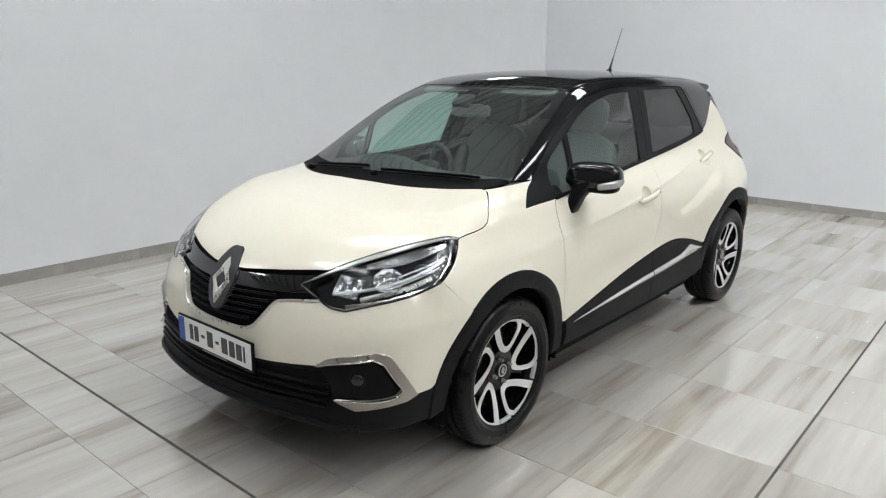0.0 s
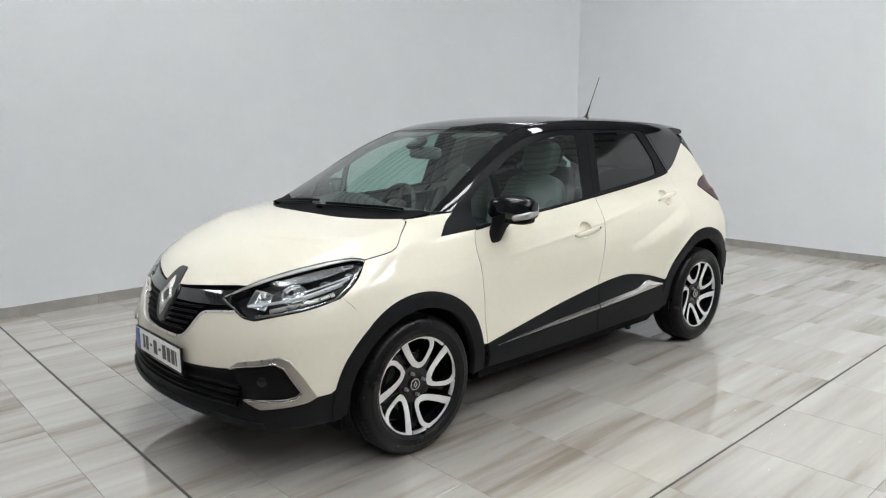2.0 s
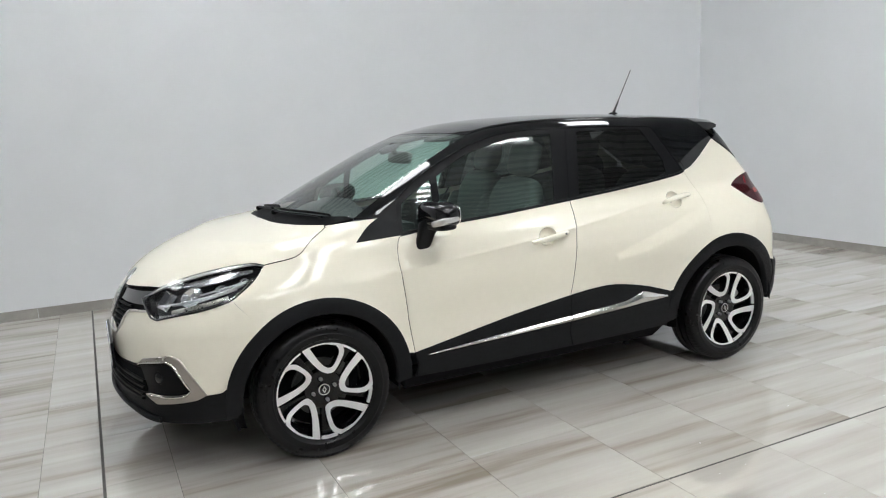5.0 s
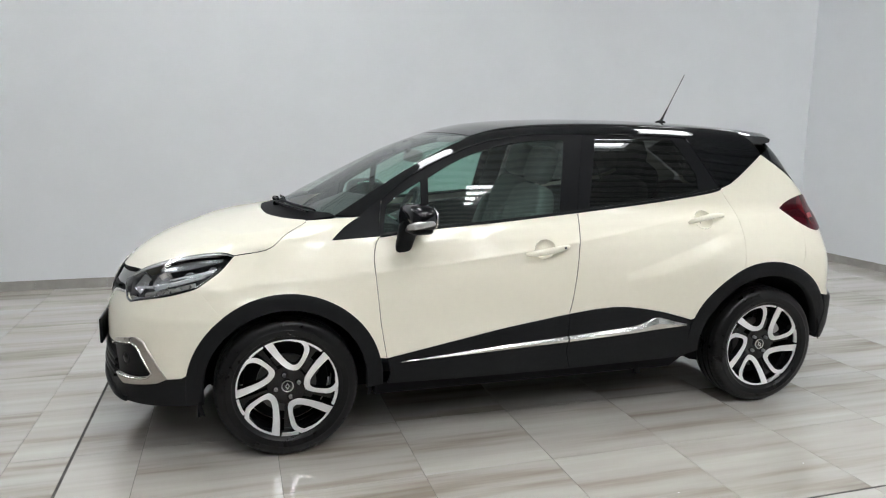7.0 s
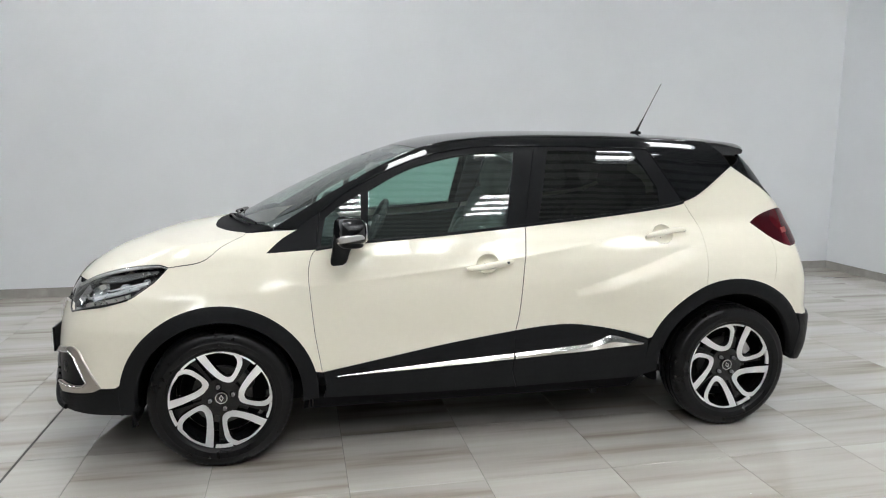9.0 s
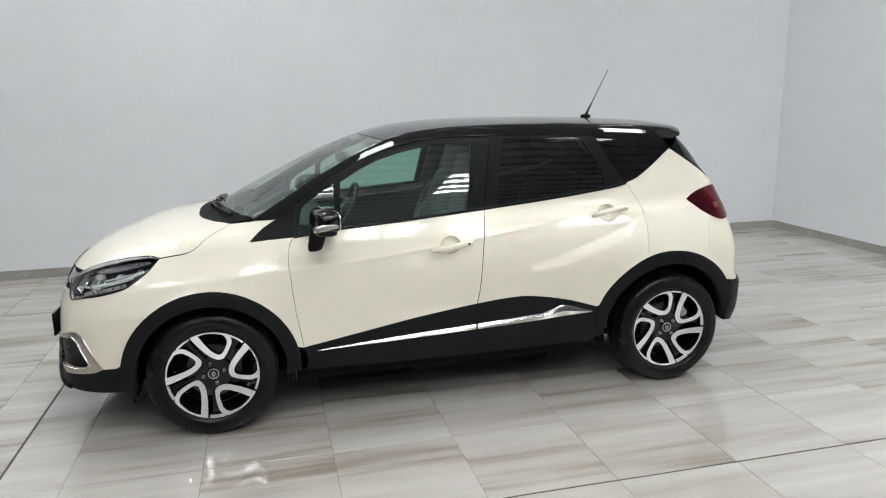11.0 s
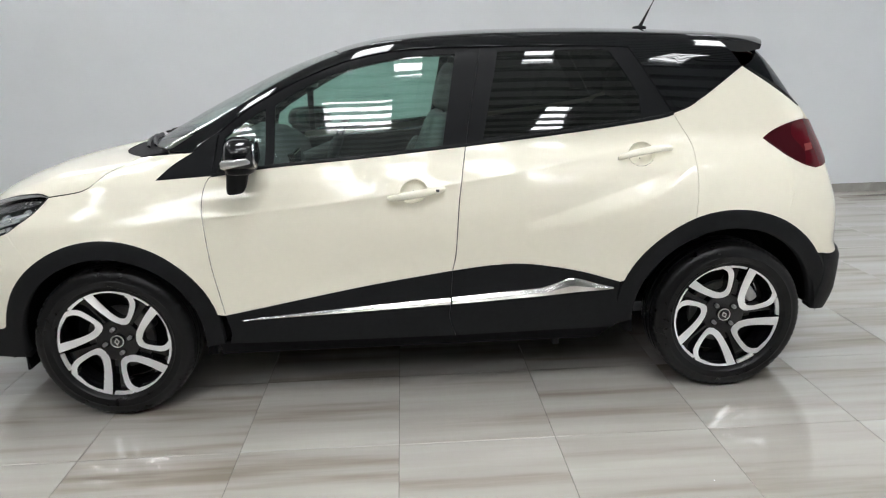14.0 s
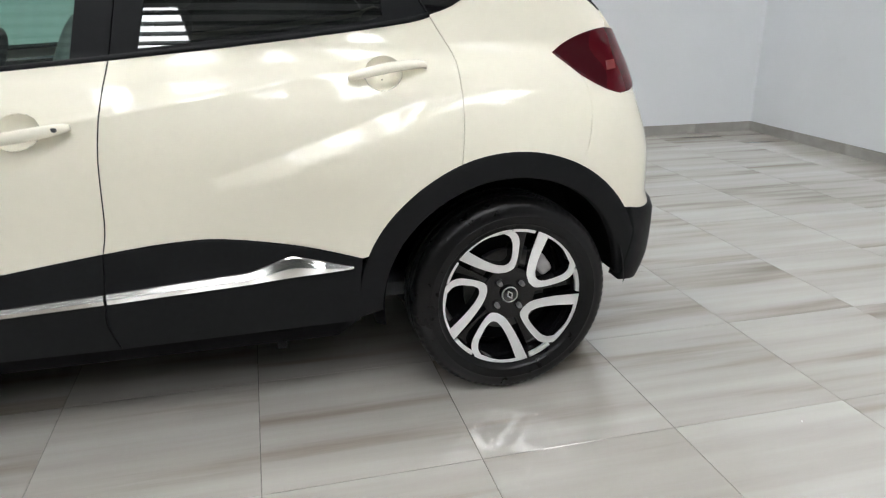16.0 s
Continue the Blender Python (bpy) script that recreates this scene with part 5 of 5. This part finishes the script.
SPOKE = [polar([(22.8, 0.2370), (18.5, 0.155), (3.4, 0.0905), (-22, 0.0753)]), polar([(-22, 0.0753), (-37, 0.0884), (-38.7, 0.1193), (-36.6, 0.1634), (-34.5, 0.1935), (-30.5, 0.2156), (-23.6, 0.2352)]), polar([(-23.6, 0.2352), (-5, 0.2372), (11.3, 0.2372), (22.8, 0.2370)])]
HOLE = [polar([(12.9, 0.224), (7.5, 0.1625), (-2.9, 0.1198), (-15.9, 0.1031)]), polar([(-15.9, 0.1031), (-25.6, 0.1081), (-29.4, 0.1283), (-29, 0.163), (-27.9, 0.186), (-24.9, 0.205), (-19.7, 0.2194)]), polar([(-19.7, 0.2194), (-6.1, 0.2239), (4.1, 0.2245), (12.9, 0.224)])]


def loop_line(runs, step=0.008):
    out = []
    for r in runs:
        out.extend(spline(r, step)[:-1])
    return np.array(out)


def plate_with_hole(line, hole, face, depth, turn):
    """A flat-faced loop extruded inwards; face gives y by radius."""
    from mathutils.geometry import delaunay_2d_cdt
    n, m = len(line), len(hole)
    verts = [Vector(v) for v in (*line, *hole)]
    edges = [(i, (i + 1) % n) for i in range(n)] + [(n + i, n + (i + 1) % m) for i in range(m)]
    out, _, tris, *_ = delaunay_2d_cdt(verts, edges, [], 0, 1e-6)
    out = np.array([tuple(v) for v in out])
    tris = [t for t in tris if len(t) == 3]
    mid = np.array([out[t].mean(0) for t in tris])
    good = inside(line, mid) & ~inside(hole, mid)
    c, s = math.cos(turn), math.sin(turn)
    bm = bmesh.new()
    put = lambda q, d: bm.verts.new((c * q[0] - s * q[1], face(math.hypot(*q)) + d, s * q[0] + c * q[1]))
    top = [put(q, 0.0) for q in out]
    for t, g in zip(tris, good):
        if g:
            bm.faces.new([top[i] for i in t])
    rim = [e for e in bm.edges if len(e.link_faces) == 1]
    r = bmesh.ops.extrude_edge_only(bm, edges=rim)
    bmesh.ops.translate(bm, verts=[v for v in r["geom"] if isinstance(v, bmesh.types.BMVert)], vec=(0, depth, 0))
    loose = [v for v in bm.verts if not v.link_faces]
    bmesh.ops.delete(bm, geom=loose, context="VERTS")
    bmesh.ops.recalc_face_normals(bm, faces=bm.faces)
    return bm


def build_wheel(place, turn):
    """A wheel whose outer face looks to -y."""
    wheel = new("wheel")
    wheel.parent = car
    tread = [(0.232, -0.088), (0.2425, -0.093), (0.249, -0.098), (0.2515, -0.1015), (0.266, -0.1045), (0.277, -0.1055), (0.280, -0.1035), (0.290, -0.102), (0.304, -0.0975), (0.314, -0.092), (0.321, -0.083), (0.3255, -0.070),
             (0.327, -0.056), (0.327, -0.050), (0.319, -0.049), (0.319, -0.041), (0.328, -0.040), (0.328, -0.008), (0.319, -0.007), (0.319, 0.007), (0.328, 0.008), (0.328, 0.040), (0.319, 0.041), (0.319, 0.049), (0.327, 0.050),
             (0.325, 0.072), (0.314, 0.092), (0.290, 0.102), (0.262, 0.104), (0.245, 0.098), (0.232, 0.090)]
    dent = lambda i, k: 0.0026 if (i % 3 == 0 and k in (9, 10, 11, 12, 25)) else 0.0
    part("tyre", lathe(tread, 240, dent), RUBBER, wheel, "black road tyre with grooved tread")
    part("rim", lathe([(0.235, -0.086), (0.2425, -0.0905), (0.2435, -0.088), (0.2410, -0.083), (0.2340, -0.076), (0.226, -0.060), (0.214, -0.02), (0.208, 0.06), (0.232, 0.085)], 72), ALLOY_BLACK, wheel, "black alloy wheel with bright cut faces")
    face = lambda r: -0.050 - 0.215 * max(r - 0.075, 0)
    line, hole = loop_line(SPOKE), loop_line(HOLE)
    for k in range(5):
        a = turn + k * 2 * math.pi / 5
        part("spoke", plate_with_hole(line, hole, lambda r: face(r) + 0.0015, 0.040, a), ALLOY_BLACK, wheel, "", False)
        part("cut_face", plate_with_hole(line, hole, lambda r: face(r) - 0.0015, 0.0028, a), CUT, wheel, "bright diamond-cut loop", False)
        arc_line = np.vstack([spline(polar([(24.6, 0.2365), (34, 0.2365), (44.3, 0.2365)]), 0.01), spline(polar([(44.3, 0.2215), (34, 0.2215), (25.2, 0.2215)]), 0.01)])
        part("cut_arc", plate_with_hole(arc_line, np.array([(9.0, 9), (9.1, 9), (9, 9.1)]), lambda r: face(r) - 0.001, 0.012, a), CUT, wheel, "", False)
        bm = bmesh.new()
        b = radians(14 + 90 * k)
        q = (0.054 * math.cos(b), -0.060, 0.054 * math.sin(b))
        bmesh.ops.create_cone(bm, cap_ends=True, segments=6, radius1=0.0095, radius2=0.008, depth=0.02, matrix=Matrix.Translation(q) @ Matrix.Rotation(radians(90), 4, "X"))
        if k < 4:
            part("wheel_bolt", bm, BOLT, wheel, "", False)
            seat_ring = lathe([(0.0105, -0.053), (0.0125, -0.0545), (0.0155, -0.0545), (0.0165, -0.0515)], 18)
            seat_ring.transform(Matrix.Translation((q[0], 0, q[2])))
            part("bolt_recess", seat_ring, ALLOY_BLACK, wheel)
        bm = bmesh.new()
        w0, w1 = 0.014, 0.024
        for r0, r1 in ((0.06, 0.236),):
            c, s = math.cos(a + radians(34)), math.sin(a + radians(34))
            cs = [(r0, -w0), (r1, -w1), (r1, w1), (r0, w0)]
            v = [bm.verts.new((c * x - s * z, y, s * x + c * z)) for y in (-0.046, -0.010) for x, z in cs]
            bm.faces.new(v[:4]); bm.faces.new(v[4:][::-1])
            for i in range(4):
                bm.faces.new((v[i], v[(i + 1) % 4], v[4 + (i + 1) % 4], v[4 + i]))
            bmesh.ops.recalc_face_normals(bm, faces=bm.faces)
        part("inner_spoke", bm, ALLOY_BLACK, wheel, "", False)
    part("hub", lathe([(0.001, -0.050), (0.040, -0.050), (0.066, -0.052), (0.090, -0.050), (0.094, -0.040), (0.094, -0.010), (0.001, -0.010)], 40), ALLOY_BLACK, wheel)
    part("centre_cap", lathe([(0.001, -0.063), (0.022, -0.063), (0.0265, -0.060), (0.028, -0.054), (0.028, -0.045)], 32), PIANO, wheel, "black centre cap")
    part("cap_ring", lathe([(0.0235, -0.0625), (0.0250, -0.0640), (0.0270, -0.0635), (0.0280, -0.0605)], 32), SATIN, wheel, "thin bright ring round the cap")
    bm = badge_mesh(0.022, 0.034, 0.42, 0.002)
    bm.transform(Matrix.Translation((0, -0.0632, 0)) @ Matrix.Rotation(radians(-90), 4, "Z"))
    bmesh.ops.recalc_face_normals(bm, faces=bm.faces)
    part("cap_mark", bm, SATIN, wheel, "small plain lozenge", False)
    part("brake_disc", lathe([(0.075, 0.004), (0.075, -0.022), (0.082, -0.012), (0.138, -0.012), (0.138, 0.012), (0.075, 0.012)], 56), STEEL, wheel, "grey steel brake disc")
    part("caliper", rounded((0.100, 0.0, 0.075), (0.030, 0.036, 0.055), 0.4, (0, -36, 0), n=10), STEEL, wheel)
    part("back_plate", lathe([(0.001, 0.030), (0.195, 0.030), (0.198, 0.045), (0.001, 0.045)], 40), DARK, wheel)
    wheel.matrix_basis = place
    return wheel


wheel = build_wheel(pose(0.0, -0.768, 0.328), radians(92.7))
second = copy_thing(wheel, pose(2.606, -0.768, 0.328, 0, -25.5, 0))
part("brake_caliper", rounded((0.145, -0.012, 0.022), (0.024, 0.020, 0.040), 0.5, (0, -10, 0), n=10), CALIPER, second, "pale grey brake caliper")
copy_thing(wheel, pose(0.0, 0.768, 0.328, 0, 0, 180))
copy_thing(wheel, pose(2.606, 0.768, 0.328, 0, 25, 180))

# wheel housings and underside
for cx, r, first, last in ((FC, 0.405, -12, 196), (RC + 0.01, 0.432, 0, 188)):
    for s in (-1, 1):
        rows = []
        ang = np.linspace(radians(first), radians(last), 34)
        for y, rr in ((0.835, r - 0.025), (0.80, r), (0.50, r), (0.42, r - 0.02), (0.42, 0.0)):
            rows.append([(cx + rr * math.cos(a), s * y, 0.328 + rr * math.sin(a)) for a in ang])
        part("wheel_housing", grid_mesh("housing", rows), DARK, car, "black plastic wheel-arch liner")
under = part("underbody", boxed(-0.36, 3.00, -0.42, 0.42, 0.20, 0.27, bevel=0.03), DARK, car, "dark underbody")
part("floor_pan", boxed(0.44, 2.04, -0.76, 0.76, 0.228, 0.30, bevel=0.02), DARK, under)
part("front_undertray", boxed(-0.68, -0.36, -0.40, 0.40, 0.275, 0.30, bevel=0.01), DARK, under)
part("axle_beam", rounded((2.36, 0, 0.30), (0.09, 0.66, 0.075), 0.4, n=12), DARK, under)
part("subframe", boxed(0.24, 0.46, -0.62, 0.62, 0.215, 0.33, bevel=0.03), DARK, under)
part("silencer", rounded((2.75, 0.25, 0.27), (0.22, 0.30, 0.07), 0.5, n=12), DARK, under)
part("engine_bay", boxed(-0.60, 0.05, -0.38, 0.38, 0.28, 0.74, bevel=0.04), DARK, under)
for s in (-1, 1):
    part("mud_flap", boxed(0.405, 0.415, *sorted((s * 0.70, s * 0.84)), 0.255, 0.33, bevel=0.002), DARK, under)
    part("jacking_point", boxed(1.86, 1.89, *sorted((s * 0.74, s * 0.77)), 0.20, 0.23, bevel=0.004), PLASTIC, under)
    part("air_deflector", boxed(-0.40, -0.388, *sorted((s * 0.60, s * 0.80)), 0.205, 0.275, bevel=0.002), DARK, under)

# ---- cabin ----
for nm, runs in (("door_trim", [[(0.46, 0.42), (0.44, 0.9), (0.50, 1.015)], [(0.50, 1.015), (1.096, 1.055), (1.48, 1.083)], [(1.48, 1.083), (1.43, 0.42)], [(1.43, 0.42), (0.46, 0.42)]]),
                 ("door_trim", [[(1.44, 0.42), (1.50, 1.085)], [(1.50, 1.085), (2.13, 1.146), (2.36, 1.18)], [(2.36, 1.18), (2.42, 1.06), (2.40, 0.80)], [(2.40, 0.80), (2.12, 0.52), (1.44, 0.42)]])):
    both(nm, "side", runs, CABIN, car, "dark grey inner door trim", off=-0.055, h=0.06)
both("fender_liner", "side", [[(0.44, 0.45), (0.40, 0.99)], [(0.40, 0.99), (0.25, 0.97), (0.0, 0.93)], [(0.0, 0.93), (0.3, 0.72), (0.44, 0.45)]], DARK, car, off=-0.03, h=0.06)
both("side_liner", "side", [rev([(2.44, 0.80), (2.46, 1.06), (2.40, 1.17)]), [(2.44, 0.80), (2.70, 0.83), (2.84, 0.80)], [(2.84, 0.80), (2.84, 1.18), (2.66, 1.33)], [(2.66, 1.33), (2.40, 1.17)]], DARK, car, off=-0.03, h=0.06)
panel("roof_lining", "top", [[(1.00, 0), (1.02, -0.30), (1.06, -0.48)], [(1.06, -0.48), (1.5, -0.50), (2.3, -0.49), (2.6, -0.46)], [(2.6, -0.46), (2.62, 0)]], CABIN_LIGHT, car, "pale grey roof lining", mirrored=True, off=-0.035, h=0.06)
both("pillar_trim", "side", [[(1.44, 1.10), (1.51, 1.46)], [(1.51, 1.46), (1.63, 1.46)], [(1.63, 1.46), (1.56, 1.12)], [(1.56, 1.12), (1.44, 1.10)]], CABIN, car, off=-0.03, h=0.05)


def loft(sections):
    return grid_mesh("loft", sections, closed=True, caps=True)


dash_rows = []
for y in np.linspace(-0.70, 0.70, 25):
    hood = 0.055 * math.exp(-((y - 0.36) / 0.20) ** 2)
    e = 0.10 * (abs(y) / 0.7) ** 3
    dash_rows.append([(0.16 + e, y, 1.00), (0.30 + e, y, 1.055), (0.45, y, 1.065 + hood), (0.58, y, 1.045 + hood), (0.66, y, 0.985 + 0.3 * hood), (0.68, y, 0.90), (0.62, y, 0.76), (0.50, y, 0.62), (0.30, y, 0.60), (0.18 + e, y, 0.80)])
dash = part("dashboard", loft(dash_rows), CABIN, car, "dark grey dashboard")
part("centre_screen", boxed(0.655, 0.690, -0.12, 0.12, 0.86, 1.00, bevel=0.008), PIANO, dash, "gloss black centre display", False)
part("centre_console", boxed(0.60, 1.35, -0.13, 0.13, 0.36, 0.66, bevel=0.04), CABIN, car)
part("cabin_floor", boxed(0.45, 2.60, -0.70, 0.70, 0.31, 0.36, bevel=0.01), SEAT_DARK, car)
part("bulkhead", boxed(0.10, 0.16, -0.66, 0.66, 0.32, 0.98, bevel=0.01), DARK, car)
part("rear_bulkhead", boxed(2.50, 2.56, -0.62, 0.62, 0.36, 1.02, bevel=0.01), SEAT_DARK, car)
wm = Matrix.Translation((0.850, 0.36, 0.972)) @ Matrix.Rotation(radians(-66), 4, "Y")
ring = [wm @ Vector((0.172 * math.cos(a), 0.172 * math.sin(a), 0)) for a in np.linspace(0, 2 * math.pi, 49)]
steer = part("steering_wheel", tube(ring, 0.0165, 10, False), CABIN, car, "black three-spoke steering wheel")
me = rounded((0, 0, 0.0), (0.075, 0.085, 0.03), 0.6, n=12)
me.transform(wm)
part("airbag_pad", me, CABIN, steer)
for a in (0, 180, 270):
    part("wheel_spoke", tube([wm @ Vector((r * math.cos(radians(a + 90)), r * math.sin(radians(a + 90)), -0.005)) for r in (0.06, 0.12, 0.168)], 0.014, 8), CABIN, steer)
part("steering_column", tube([(0.845, 0.36, 0.965), (0.64, 0.36, 0.89)], 0.045, 14), CABIN, steer)
# shell paled in colour for the haze of the windscreen before it
mirror = part("interior_mirror", rounded((0.800, 0.0, 1.352), (0.022, 0.118, 0.036), 0.45, (0, 12, 8), n=14), MIRROR_BACK, car, "interior mirror on the windscreen")
part("mirror_stalk", tube([(0.775, 0, 1.375), (0.755, 0, 1.405), (0.735, 0, 1.425)], 0.014, 8), CABIN, mirror)
part("sensor_box", rounded((0.735, 0, 1.408), (0.06, 0.055, 0.018), 0.6, (0, -24, 0), n=12), CABIN, mirror)
for s in (-1, 1):
    me = rounded((0.965, s * 0.28, 1.462), (0.075, 0.17, 0.010), 0.4, (0, -14, 0), n=12)
    part("sun_visor", me, SEAT_LIGHT, car, "folded grey sun visor")


def seat(x, y, material_, back_lean=18, wide=0.25, head=True, top=1.10):
    s = part("seat", rounded((x - 0.26, y, 0.60), (0.28, wide, 0.085), 0.42, (0, -7, 0), n=16), material_, car, "light grey leather car seat")
    lean = radians(back_lean)
    mid = 0.34
    me = rounded((0, 0, mid), (0.075, wide, 0.34), 0.45, n=18, taper=0.10)
    me.transform(Matrix.Translation((x - 0.02, y, 0.56)) @ Matrix.Rotation(lean, 4, "Y"))
    part("backrest", me, material_, s)
    for k in (-1, 1):
        me = rounded((-0.055, k * (wide - 0.035), mid - 0.06), (0.055, 0.05, 0.24), 0.6, n=12)
        me.transform(Matrix.Translation((x - 0.02, y, 0.56)) @ Matrix.Rotation(lean, 4, "Y"))
        part("side_bolster", me, material_, s)
    if head:
        me = rounded((-0.01, 0, 0.79), (0.055, 0.125, 0.105), 0.55, n=16)
        me.transform(Matrix.Translation((x - 0.02, y, 0.56)) @ Matrix.Rotation(lean, 4, "Y"))
        part("headrest", me, material_, s)
        me = tube([(0, -0.05, 0.62), (0, -0.05, 0.72)], 0.007)
        me.transform(Matrix.Translation((x - 0.02, y, 0.56)) @ Matrix.Rotation(lean, 4, "Y"))
        part("headrest_post", me, STEEL, s)
    return s


seat(1.23, -0.36, SEAT_LIGHT)
seat(1.40, 0.36, SEAT_LIGHT)
for y in (-0.40, 0.40):
    seat(2.20, y, SEAT_DARK, 22, 0.33)
